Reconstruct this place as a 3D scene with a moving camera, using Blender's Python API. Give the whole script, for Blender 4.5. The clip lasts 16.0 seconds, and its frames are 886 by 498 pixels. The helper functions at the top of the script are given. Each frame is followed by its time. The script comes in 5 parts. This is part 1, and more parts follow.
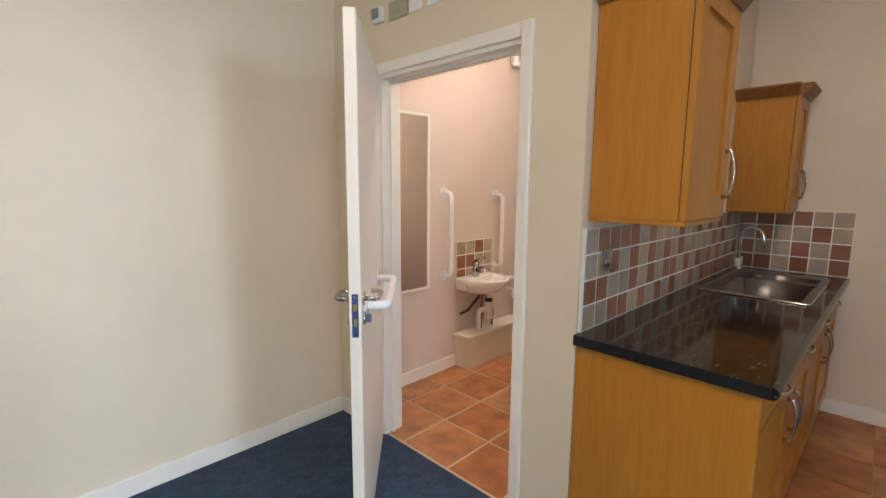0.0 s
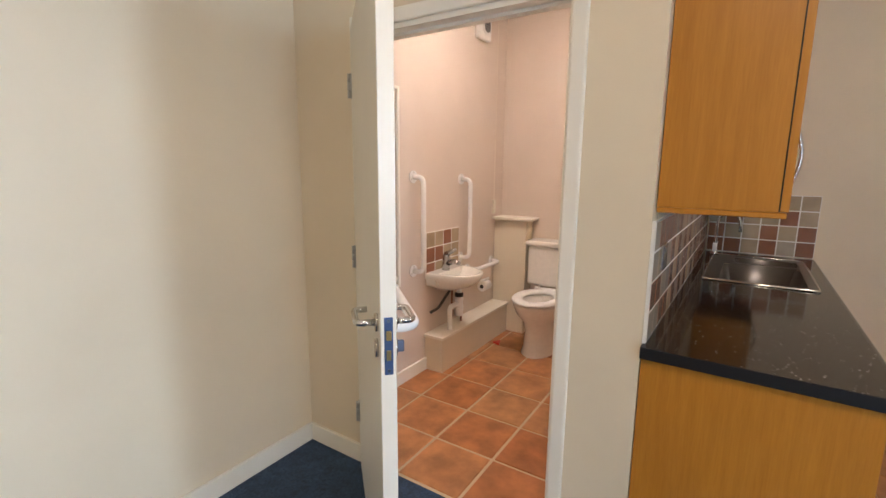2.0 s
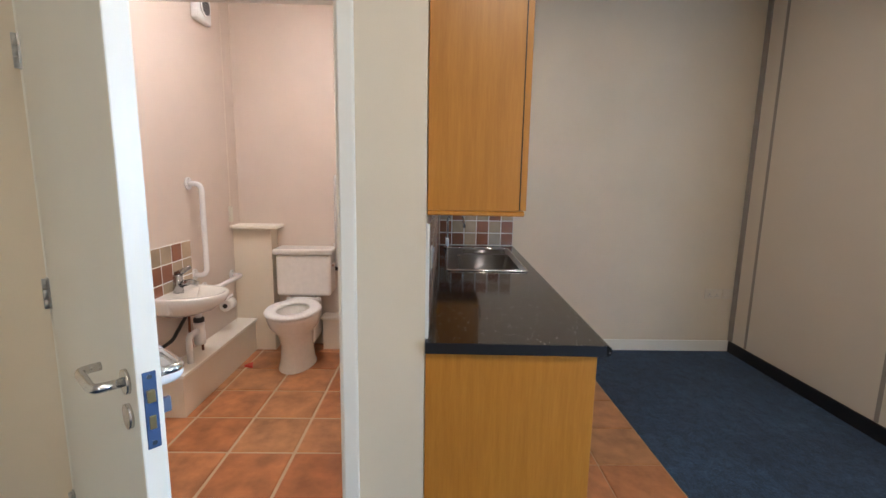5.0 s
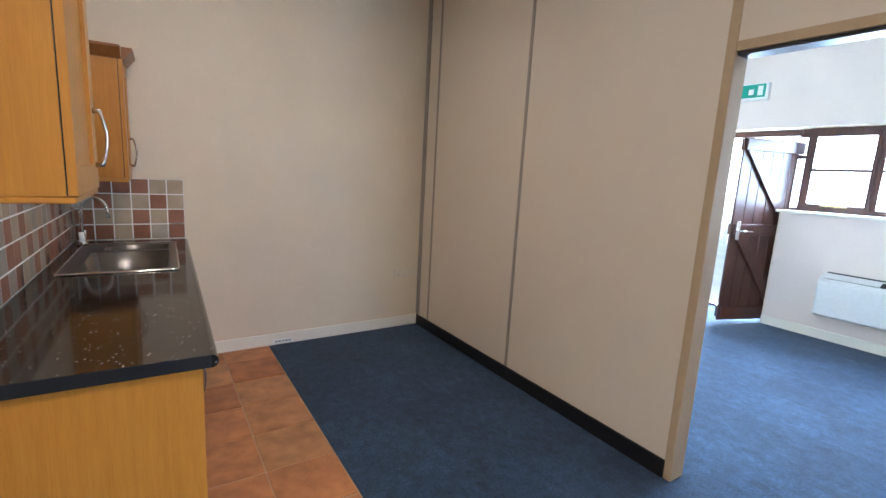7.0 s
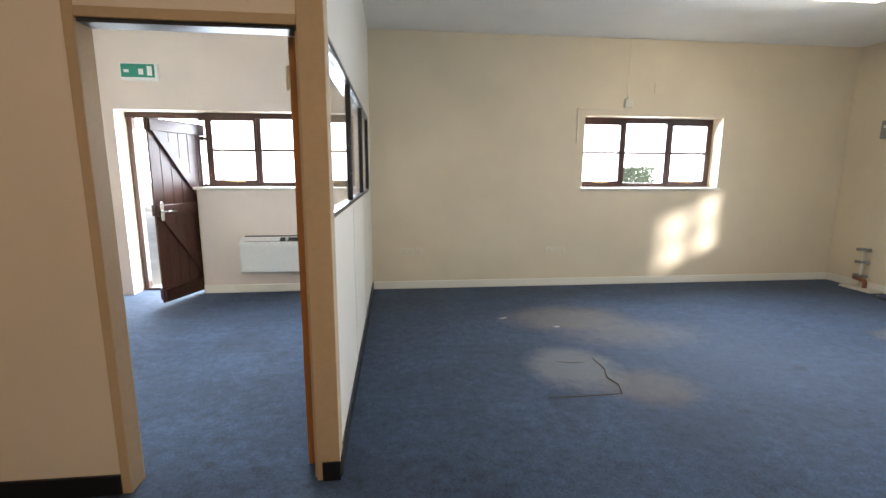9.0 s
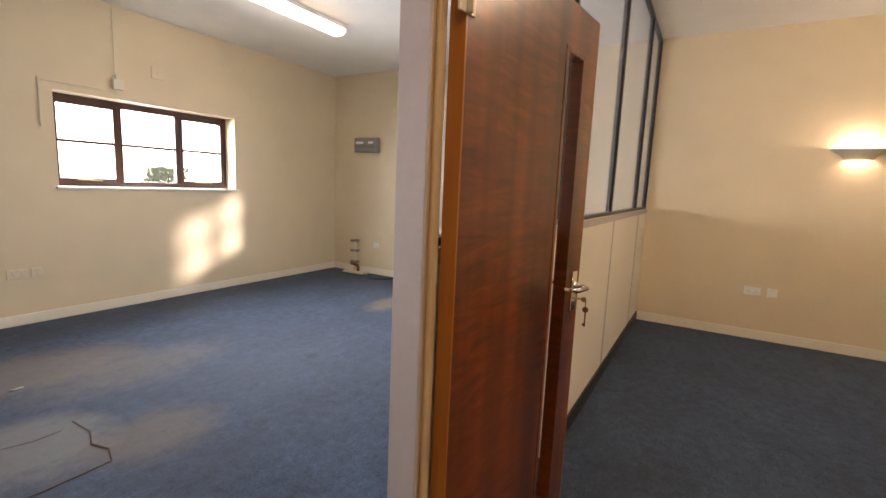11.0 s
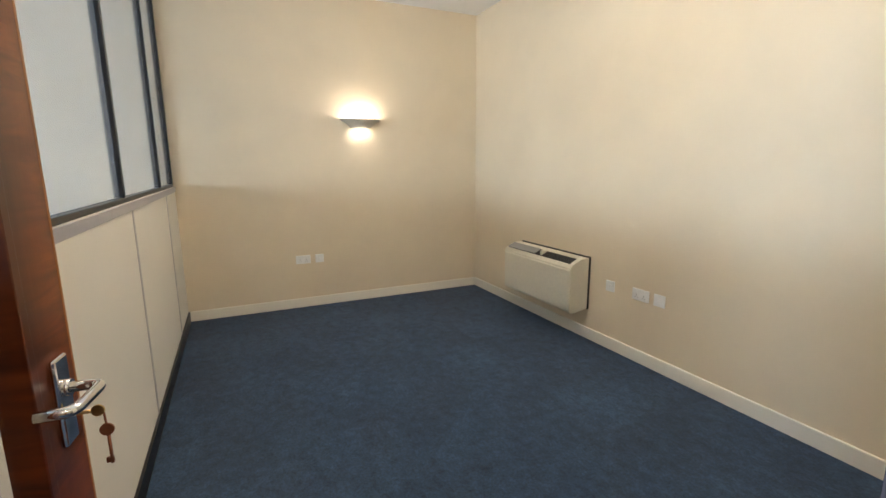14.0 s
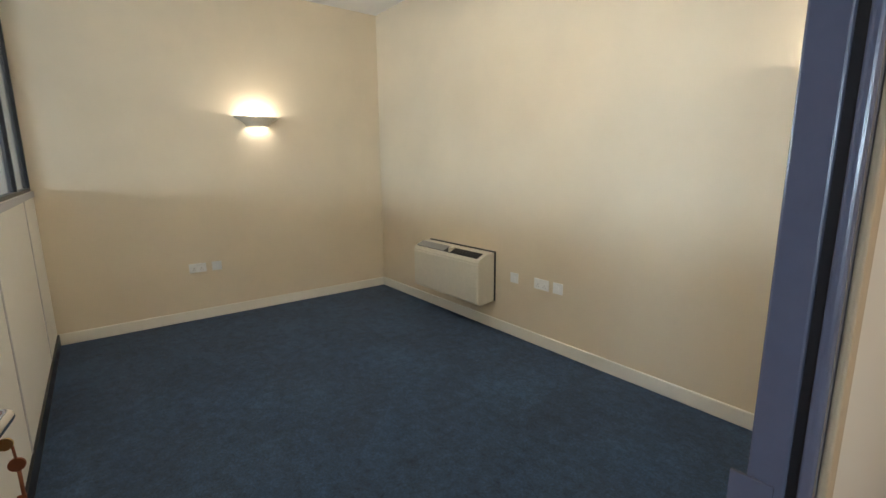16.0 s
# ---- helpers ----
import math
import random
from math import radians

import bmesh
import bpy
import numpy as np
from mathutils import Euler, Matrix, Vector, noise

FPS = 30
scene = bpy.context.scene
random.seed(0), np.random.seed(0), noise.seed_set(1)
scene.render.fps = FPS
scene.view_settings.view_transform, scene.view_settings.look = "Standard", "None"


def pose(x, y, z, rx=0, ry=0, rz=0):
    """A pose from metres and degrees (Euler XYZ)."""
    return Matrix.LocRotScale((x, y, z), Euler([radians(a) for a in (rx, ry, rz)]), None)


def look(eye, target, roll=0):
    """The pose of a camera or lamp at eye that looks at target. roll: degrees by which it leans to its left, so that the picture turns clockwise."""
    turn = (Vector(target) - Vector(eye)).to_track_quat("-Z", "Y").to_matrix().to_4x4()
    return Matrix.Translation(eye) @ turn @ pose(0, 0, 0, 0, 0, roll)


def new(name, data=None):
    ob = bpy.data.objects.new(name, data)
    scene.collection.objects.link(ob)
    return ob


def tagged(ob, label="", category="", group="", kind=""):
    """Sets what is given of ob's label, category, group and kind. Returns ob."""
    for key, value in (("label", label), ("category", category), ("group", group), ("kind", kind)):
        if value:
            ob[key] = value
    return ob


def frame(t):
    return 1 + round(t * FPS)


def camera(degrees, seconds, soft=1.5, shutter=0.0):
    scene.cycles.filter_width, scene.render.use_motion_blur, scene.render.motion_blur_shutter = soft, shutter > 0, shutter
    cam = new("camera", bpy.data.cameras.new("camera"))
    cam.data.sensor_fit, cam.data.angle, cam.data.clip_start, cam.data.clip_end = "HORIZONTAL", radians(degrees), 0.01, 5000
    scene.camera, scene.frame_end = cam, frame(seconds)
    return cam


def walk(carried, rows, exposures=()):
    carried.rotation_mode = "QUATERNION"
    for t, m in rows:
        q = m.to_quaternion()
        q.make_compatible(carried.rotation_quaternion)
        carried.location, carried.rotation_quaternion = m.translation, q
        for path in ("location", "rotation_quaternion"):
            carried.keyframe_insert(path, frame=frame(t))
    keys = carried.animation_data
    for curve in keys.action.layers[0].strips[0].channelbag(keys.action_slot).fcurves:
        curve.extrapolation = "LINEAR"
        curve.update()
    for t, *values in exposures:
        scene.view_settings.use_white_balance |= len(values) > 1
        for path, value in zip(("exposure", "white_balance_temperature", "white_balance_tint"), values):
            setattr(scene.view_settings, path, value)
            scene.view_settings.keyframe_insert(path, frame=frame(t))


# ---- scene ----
cam = camera(89.2, 16.0)
PATH = [
    (0, (0.025, -0.046, 1.469), (1.442, 1.338, 1.191), 0.4),
    (0.5, (0.009, 0.117, 1.465), (1.426, 1.494, 1.159), 0.6),
    (1, (-0.06, 0.294, 1.482), (1.476, 1.533, 1.158), -0.6),
    (1.5, (-0.014, 0.421, 1.458), (1.592, 1.565, 1.12), 0.0),
    (2, (0.051, 0.541, 1.467), (1.705, 1.61, 1.122), 0.5),
    (2.5, (0.062, 0.654, 1.464), (1.827, 1.528, 1.119), 1.5),
    (3, (0.057, 0.795, 1.475), (1.943, 1.367, 1.138), 0.9),
    (5.5, (0.12, 0.651, 1.468), (2.083, 0.439, 1.151), 1.3),
    (6, (0.148, 0.493, 1.473), (2.064, 0.021, 1.147), 1.6),
    (6.5, (0.145, 0.321, 1.475), (1.962, -0.443, 1.141), 2.6),
    (7, (0.146, 0.25, 1.469), (1.8, -0.825, 1.135), 3.1),
    (7.5, (0.172, 0.207, 1.453), (1.482, -1.27, 1.132), 1.7),
    (8, (0.158, 0.182, 1.467), (0.975, -1.615, 1.143), 0.7),
    (8.5, (0.119, 0.162, 1.47), (0.429, -1.786, 1.142), 0.3),
    (9, (-0.012, 0.123, 1.465), (-0.227, -1.836, 1.126), 0.3),
    (9.5, (-0.205, 0.084, 1.475), (-0.873, -1.769, 1.131), 1.3),
    (10, (-0.328, 0.082, 1.462), (-1.376, -1.59, 1.138), 2.3),
    (10.2, (-0.379, 0.047, 1.43), (-1.577, -1.524, 1.122), 2.8),
    (12.3, (-0.836, -0.191, 1.436), (-2.8, -0.365, 1.102), 0.5),
    (12.5, (-0.899, -0.16, 1.445), (-2.866, -0.293, 1.108), 0.7),
    (13, (-1.069, -0.167, 1.43), (-3.039, -0.065, 1.097), 1.0),
    (13.5, (-1.232, -0.211, 1.444), (-3.149, 0.251, 1.106), -0.6),
    (14, (-1.347, -0.234, 1.436), (-3.132, 0.592, 1.074), -0.4),
    (14.5, (-1.431, -0.174, 1.431), (-3.113, 0.843, 1.061), 0.3),
    (15, (-1.448, -0.178, 1.443), (-3.045, 0.965, 1.067), 0.4),
    (15.5, (-1.415, -0.29, 1.47), (-2.982, 0.892, 1.088), -0.0),
    (16, (-1.341, -0.319, 1.441), (-2.902, 0.876, 1.074), -0.5),
]
EXPOSURES = [
    (0.0, 0.66, 6400, 15), (2.0, 0.74, 6500, 16), (3.0, 0.85, 6150, 13), (5.5, 0.86, 5650, 11), (6.0, 0.95, 5600, 10), (6.5, 1.19, 5450, 12),
    (7.0, 1.13, 5650, 13), (8.0, 0.67, 6850, 17), (8.5, 0.58, 7200, 17), (9.0, 0.5, 7450, 18), (9.5, 0.35, 8000, 21), (10.0, 0.3, 8800, 28),
    (12.3, 0.81, 9000, 26), (12.5, 0.83, 9050, 26), (13.0, 0.81, 7950, 21), (13.5, 0.86, 7000, 16), (14.0, 0.71, 6550, 13), (14.5, 0.61, 6500, 12),
    (15.0, 0.36, 6450, 12), (16.0, 0.38, 6450, 10),
]
walk(cam, [(t, look(eye, target, roll)) for t, eye, target, roll in PATH], EXPOSURES)


# ---- world, sun, lamps' common colours ----
world = bpy.data.worlds.new("sky")
scene.world = world
world.use_nodes = True
wn = world.node_tree.nodes
sky = wn.new("ShaderNodeTexSky")
sky.sky_type = "NISHITA"
sky.sun_disc = False
sky.sun_elevation, sky.sun_rotation = radians(15.8), radians(39.4)
sky.air_density, sky.dust_density = 1.0, 0.1
wn["Background"].inputs["Strength"].default_value = 0.15
world.node_tree.links.new(sky.outputs["Color"], wn["Background"].inputs["Color"])

sun_data = bpy.data.lights.new("sun", "SUN")
sun_data.energy, sun_data.angle, sun_data.color = 5.0, radians(3.5), (0.90, 0.95, 1.0)
sun = new("sun", sun_data)
sun.matrix_world = look((-6.34, 7.73, 2.83), (0, 0, 0))   # low, through the west window


def area_lamp(name, eye, target, sx, sy, watts, colour, spread=180, roll=0):
    d = bpy.data.lights.new(name, "AREA")
    d.shape, d.size, d.size_y, d.energy, d.color, d.spread = "RECTANGLE", sx, sy, watts, colour, radians(spread)
    ob = new(name, d)
    ob.matrix_world = look(eye, target, roll)
    return ob


SKYLIGHT = (0.60, 0.80, 1.0)
# daylight of the three window openings and the open door, coming down from the sky, and the ceiling lamps, all out of
# view
area_lamp("window_daylight", (-3.33, -5.97, 1.64), (-3.33, -2.97, -0.16), 1.8, 1.05, 220, SKYLIGHT, 150)
area_lamp("west_daylight", (-6.66, -2.64, 1.62), (-3.66, -2.64, -0.10), 1.4, 1.05, 92, SKYLIGHT, 150)
area_lamp("entrance_daylight", (1.37, -5.97, 1.64), (1.37, -2.97, -0.16), 1.7, 1.0, 230, SKYLIGHT, 150)
area_lamp("door_daylight", (2.68, -5.84, 1.0), (2.68, 0, 0.2), 0.75, 1.9, 90, SKYLIGHT)
area_lamp("kitchen_lamp", (2.45, -0.22, 3.0), (2.45, -0.22, 0), 0.30, 0.30, 6.5, (1.0, 0.84, 0.68), 170)
# fill for the hall, added to warm the upper walls
area_lamp("hall_fill", (-0.25, 0.30, 3.0), (-0.25, 0.30, 0), 0.40, 0.40, 20, (1.0, 0.79, 0.55))
area_lamp("toilet_lamp", (2.60, 1.50, 3.0), (2.60, 1.50, 0), 0.30, 0.30, 15, (1.0, 0.88, 0.78))


def bulb_lamp(x, y, z, watts):
    d = bpy.data.lights.new("wall_lamp_bulb", "POINT")
    d.energy, d.color, d.shadow_soft_size = watts, (1.0, 0.92, 0.81), 0.015
    new("wall_lamp_bulb", d).location = (x, y, z)


bulb_lamp(-6.065 + 0.05, 1.013, 1.885, 12.5)
bulb_lamp(-1.832, 2.38 - 0.05, 1.840, 12.5)


# ---- materials ----
def material(name, build):
    m = bpy.data.materials.new(name)
    m.use_nodes = True
    nt = m.node_tree
    build(nt, nt.nodes["Principled BSDF"])
    return m


def link(nt, a, b):
    nt.links.new(a, b)


def coords(nt, scale=(1, 1, 1), which="Object"):
    tc, mp = nt.nodes.new("ShaderNodeTexCoord"), nt.nodes.new("ShaderNodeMapping")
    mp.inputs["Scale"].default_value = scale
    link(nt, tc.outputs[which], mp.inputs["Vector"])
    return mp.outputs["Vector"]


def noise_tex(nt, vec, scale, detail=4.0, rough=0.55):
    n = nt.nodes.new("ShaderNodeTexNoise")
    n.inputs["Scale"].default_value, n.inputs["Detail"].default_value, n.inputs["Roughness"].default_value = scale, detail, rough
    link(nt, vec, n.inputs["Vector"])
    return n.outputs["Fac"]


def ramp(nt, fac, stops):
    r = nt.nodes.new("ShaderNodeValToRGB")
    el = r.color_ramp.elements
    while len(el) < len(stops):
        el.new(0.5)
    for e, (p, c) in zip(el, stops):
        e.position, e.color = p, (*c, 1)
    link(nt, fac, r.inputs["Fac"])
    return r.outputs["Color"]


def mixc(nt, fac, a, b, mode="MIX"):
    m = nt.nodes.new("ShaderNodeMix")
    m.data_type, m.blend_type = "RGBA", mode
    for sock, v in ((m.inputs["Factor"], fac), (m.inputs["A"], a), (m.inputs["B"], b)):
        if isinstance(v, (int, float)):
            sock.default_value = v
        elif isinstance(v, tuple):
            sock.default_value = (*v, 1)
        else:
            link(nt, v, sock)
    return m.outputs["Result"]


def bump(nt, b, height, strength, dist=0.01):
    n = nt.nodes.new("ShaderNodeBump")
    n.inputs["Strength"].default_value, n.inputs["Distance"].default_value = strength, dist
    link(nt, height, n.inputs["Height"])
    link(nt, n.outputs["Normal"], b.inputs["Normal"])


def painted(name, col, rough=0.6, blotch=0.06, grain=180, relief=0.08):
    def build(nt, b):
        v = coords(nt)
        big, small = noise_tex(nt, v, 1.3, 5), noise_tex(nt, v, grain, 3)
        dark = tuple(c * (1 - blotch) for c in col)
        lite = tuple(min(1, c * (1 + blotch * 0.6)) for c in col)
        link(nt, ramp(nt, big, [(0.3, dark), (0.7, lite)]), b.inputs["Base Color"])
        b.inputs["Roughness"].default_value = rough
        bump(nt, b, small, relief, 0.004)
    return material(name, build)


def wooden(name, dark, lite, rough, scale=(14, 14, 1.2), figure=0.0, axis=2):
    def build(nt, b):
        s = [scale[0]] * 3
        s[axis] = scale[2]
        v = coords(nt, tuple(s))
        grain = noise_tex(nt, v, 3.0, 6, 0.65)
        fine = noise_tex(nt, coords(nt, tuple(60 if i != axis else 3 for i in range(3))), 4.0, 3)
        base = ramp(nt, grain, [(0.25, dark), (0.75, lite)])
        c = mixc(nt, 0.16, base, ramp(nt, fine, [(0.35, dark), (0.6, lite)]))
        if figure:
            # broad upright tone bands, with rippled figure in patches
            bands = noise_tex(nt, coords(nt, (6.5, 6.5, 0.30)), 1.6, 2, 0.45)
            c = mixc(nt, figure, c, ramp(nt, bands, [(0.30, tuple(x * 0.85 for x in dark)), (0.70, lite)]))
            w = nt.nodes.new("ShaderNodeTexNoise")
            w.inputs["Scale"].default_value, w.inputs["Detail"].default_value, w.inputs["Distortion"].default_value = 2.2, 3.0, 1.1
            link(nt, coords(nt, (2.6, 2.6, 13)), w.inputs["Vector"])
            patch = ramp(nt, noise_tex(nt, coords(nt, (3.5, 3.5, 1.3)), 1.7, 2), [(0.32, (0.25,) * 3), (0.62, (0.95,) * 3)])
            c = mixc(nt, patch, c, mixc(nt, 1.0, c, ramp(nt, w.outputs["Fac"], [(0.22, (0.35, 0.32, 0.30)), (0.5, (0.95, 0.95, 0.95)), (0.78, (1.6, 1.65, 1.65))]), "MULTIPLY"))
            b.inputs["Coat Weight"].default_value, b.inputs["Coat Roughness"].default_value = 0.35, 0.18
        link(nt, c, b.inputs["Base Color"])
        b.inputs["Roughness"].default_value = rough
        bump(nt, b, fine, 0.05, 0.002)
    return material(name, build)


def plain(name, col, rough=0.5, metal=0.0, emit=None, strength=0.0):
    def build(nt, b):
        v = coords(nt)
        n = noise_tex(nt, v, 35, 3)
        link(nt, ramp(nt, n, [(0.3, tuple(c * 0.94 for c in col)), (0.7, col)]), b.inputs["Base Color"])
        b.inputs["Roughness"].default_value, b.inputs["Metallic"].default_value = rough, metal
        if emit:
            b.inputs["Emission Color"].default_value = (*emit, 1)
            b.inputs["Emission Strength"].default_value = strength
    return material(name, build)


def tile_mat(name, stops, rough, speck=0.4):
    def build(nt, b):
        info = nt.nodes.new("ShaderNodeObjectInfo")
        v = coords(nt)
        off = nt.nodes.new("ShaderNodeVectorMath")
        off.operation = "ADD"
        sc = nt.nodes.new("ShaderNodeVectorMath")
        sc.operation = "SCALE"
        sc.inputs["Scale"].default_value = 37.0
        comb = nt.nodes.new("ShaderNodeCombineXYZ")
        for k in "XYZ":
            link(nt, info.outputs["Random"], comb.inputs[k])
        link(nt, comb.outputs["Vector"], sc.inputs[0])
        link(nt, v, off.inputs[0])
        link(nt, sc.outputs["Vector"], off.inputs[1])
        vv = off.outputs["Vector"]
        r = ramp(nt, info.outputs["Random"], stops)
        cloud, fine = noise_tex(nt, vv, 7, 4), noise_tex(nt, vv, 90, 3)
        c = mixc(nt, speck, r, ramp(nt, cloud, [(0.3, (0.55, 0.5, 0.46)), (0.7, (1.25, 1.2, 1.15))]), "MULTIPLY")
        link(nt, c, b.inputs["Base Color"])
        b.inputs["Roughness"].default_value = rough
        bump(nt, b, fine, 0.12, 0.003)
    return material(name, build)


def carpet_mat(name, stained):
    def build(nt, b):
        v = coords(nt)
        fine, mid, big = noise_tex(nt, v, 70, 6, 0.85), noise_tex(nt, v, 14, 6, 0.8), noise_tex(nt, v, 2.6, 7, 0.68)
        c = ramp(nt, mid, [(0.34, (0.009, 0.024, 0.052)), (0.66, (0.030, 0.067, 0.136))])
        c = mixc(nt, 0.6, c, ramp(nt, fine, [(0.36, (0.2, 0.2, 0.24)), (0.66, (2.0, 2.0, 1.95))]), "MULTIPLY")
        c = mixc(nt, 0.45, c, ramp(nt, big, [(0.36, (0.5, 0.5, 0.54)), (0.66, (1.5, 1.48, 1.42))]), "MULTIPLY")
        # half-metre carpet tiles, each laid with its pile another way
        snap, cell = nt.nodes.new("ShaderNodeVectorMath"), nt.nodes.new("ShaderNodeTexWhiteNoise")
        snap.operation = "SNAP"
        snap.inputs[1].default_value = (0.5, 0.5, 5.0)
        cell.noise_dimensions = "2D"
        link(nt, v, snap.inputs[0])
        link(nt, snap.outputs["Vector"], cell.inputs["Vector"])
        c = mixc(nt, 1.0, c, ramp(nt, cell.outputs["Value"], [(0.0, (0.88, 0.88, 0.89)), (1.0, (1.12, 1.12, 1.10))]), "MULTIPLY")
        # worn, dusty patches round the cut square, a painted window sheen, and small rusty marks
        for (px, py, sx, sy, col, lo, hi) in stained:
            mp = nt.nodes.new("ShaderNodeMapping")
            mp.vector_type = "TEXTURE"
            mp.inputs["Location"].default_value = (px, py, 0)
            mp.inputs["Scale"].default_value = (sx, sy, 1)
            tc = nt.nodes.new("ShaderNodeTexCoord")
            link(nt, tc.outputs["Object"], mp.inputs["Vector"])
            g = nt.nodes.new("ShaderNodeTexGradient")
            g.gradient_type = "SPHERICAL"
            link(nt, mp.outputs["Vector"], g.inputs["Vector"])
            n = noise_tex(nt, v, 6.0, 8, 0.72)
            mul = nt.nodes.new("ShaderNodeMath")
            mul.operation = "MULTIPLY"
            link(nt, g.outputs["Fac"], mul.inputs[0])
            link(nt, n, mul.inputs[1])
            f = nt.nodes.new("ShaderNodeMapRange")
            f.inputs["From Min"].default_value, f.inputs["From Max"].default_value = lo, hi
            f.inputs["To Max"].default_value = 0.44
            link(nt, mul.outputs["Value"], f.inputs["Value"])
            c = mixc(nt, f.outputs["Result"], c, col)
        link(nt, c, b.inputs["Base Color"])
        b.inputs["Roughness"].default_value = 0.95
        b.inputs["Sheen Weight"].default_value = 0.08
        bump(nt, b, fine, 0.5, 0.006)
    return material(name, build)


def worktop_mat():
    def build(nt, b):
        v = coords(nt)
        vo = nt.nodes.new("ShaderNodeTexVoronoi")
        vo.inputs["Scale"].default_value = 62
        link(nt, v, vo.inputs["Vector"])
        flecks = ramp(nt, vo.outputs["Distance"], [(0.16, (0.36, 0.32, 0.28)), (0.24, (0.02, 0.017, 0.015))])
        n = noise_tex(nt, v, 22, 5)
        gate = ramp(nt, n, [(0.50, (0, 0, 0)), (0.58, (1, 1, 1))])
        mottle = ramp(nt, noise_tex(nt, v, 11, 6, 0.7), [(0.35, (0.010, 0.009, 0.009)), (0.72, (0.024, 0.020, 0.017))])
        c = mixc(nt, gate, mottle, flecks)
        link(nt, c, b.inputs["Base Color"])
        b.inputs["Roughness"].default_value = 0.08
        bump(nt, b, noise_tex(nt, v, 160, 2), 0.03, 0.002)
    return material("speckled_laminate", build)


def glass_mat(name, haze=0.0, tint=(1, 1, 1)):
    m = bpy.data.materials.new(name)
    m.use_nodes = True
    nt = m.node_tree
    nt.nodes.remove(nt.nodes["Principled BSDF"])
    out = nt.nodes["Material Output"]
    tr, gl, mx = nt.nodes.new("ShaderNodeBsdfTransparent"), nt.nodes.new("ShaderNodeBsdfGlossy"), nt.nodes.new("ShaderNodeMixShader")
    tr.inputs["Color"].default_value = (*tint, 1)
    gl.inputs["Roughness"].default_value = 0.03
    lw = nt.nodes.new("ShaderNodeLayerWeight")
    pw_ = nt.nodes.new("ShaderNodeMath")
    pw_.operation = "POWER"
    pw_.inputs[1].default_value = 5.0
    link(nt, lw.outputs["Facing"], pw_.inputs[0])
    ma = nt.nodes.new("ShaderNodeMath")
    ma.operation = "MULTIPLY_ADD"
    ma.inputs[1].default_value, ma.inputs[2].default_value = 0.55, 0.035
    link(nt, pw_.outputs["Value"], ma.inputs[0])
    link(nt, ma.outputs["Value"], mx.inputs["Fac"])
    link(nt, tr.outputs["BSDF"], mx.inputs[1])
    link(nt, gl.outputs["BSDF"], mx.inputs[2])
    res = mx.outputs["Shader"]
    if haze:
        df, m2 = nt.nodes.new("ShaderNodeBsdfDiffuse"), nt.nodes.new("ShaderNodeMixShader")
        df.inputs["Color"].default_value = (0.58, 0.70, 0.88, 1)
        f = ramp(nt, noise_tex(nt, coords(nt), 1.4, 2), [(0.3, (haze * 0.8,) * 3), (0.75, (haze * 1.2,) * 3)])
        link(nt, f, m2.inputs["Fac"])
        link(nt, res, m2.inputs[1])
        link(nt, df.outputs["BSDF"], m2.inputs[2])
        res = m2.outputs["Shader"]
    link(nt, res, out.inputs["Surface"])
    return m


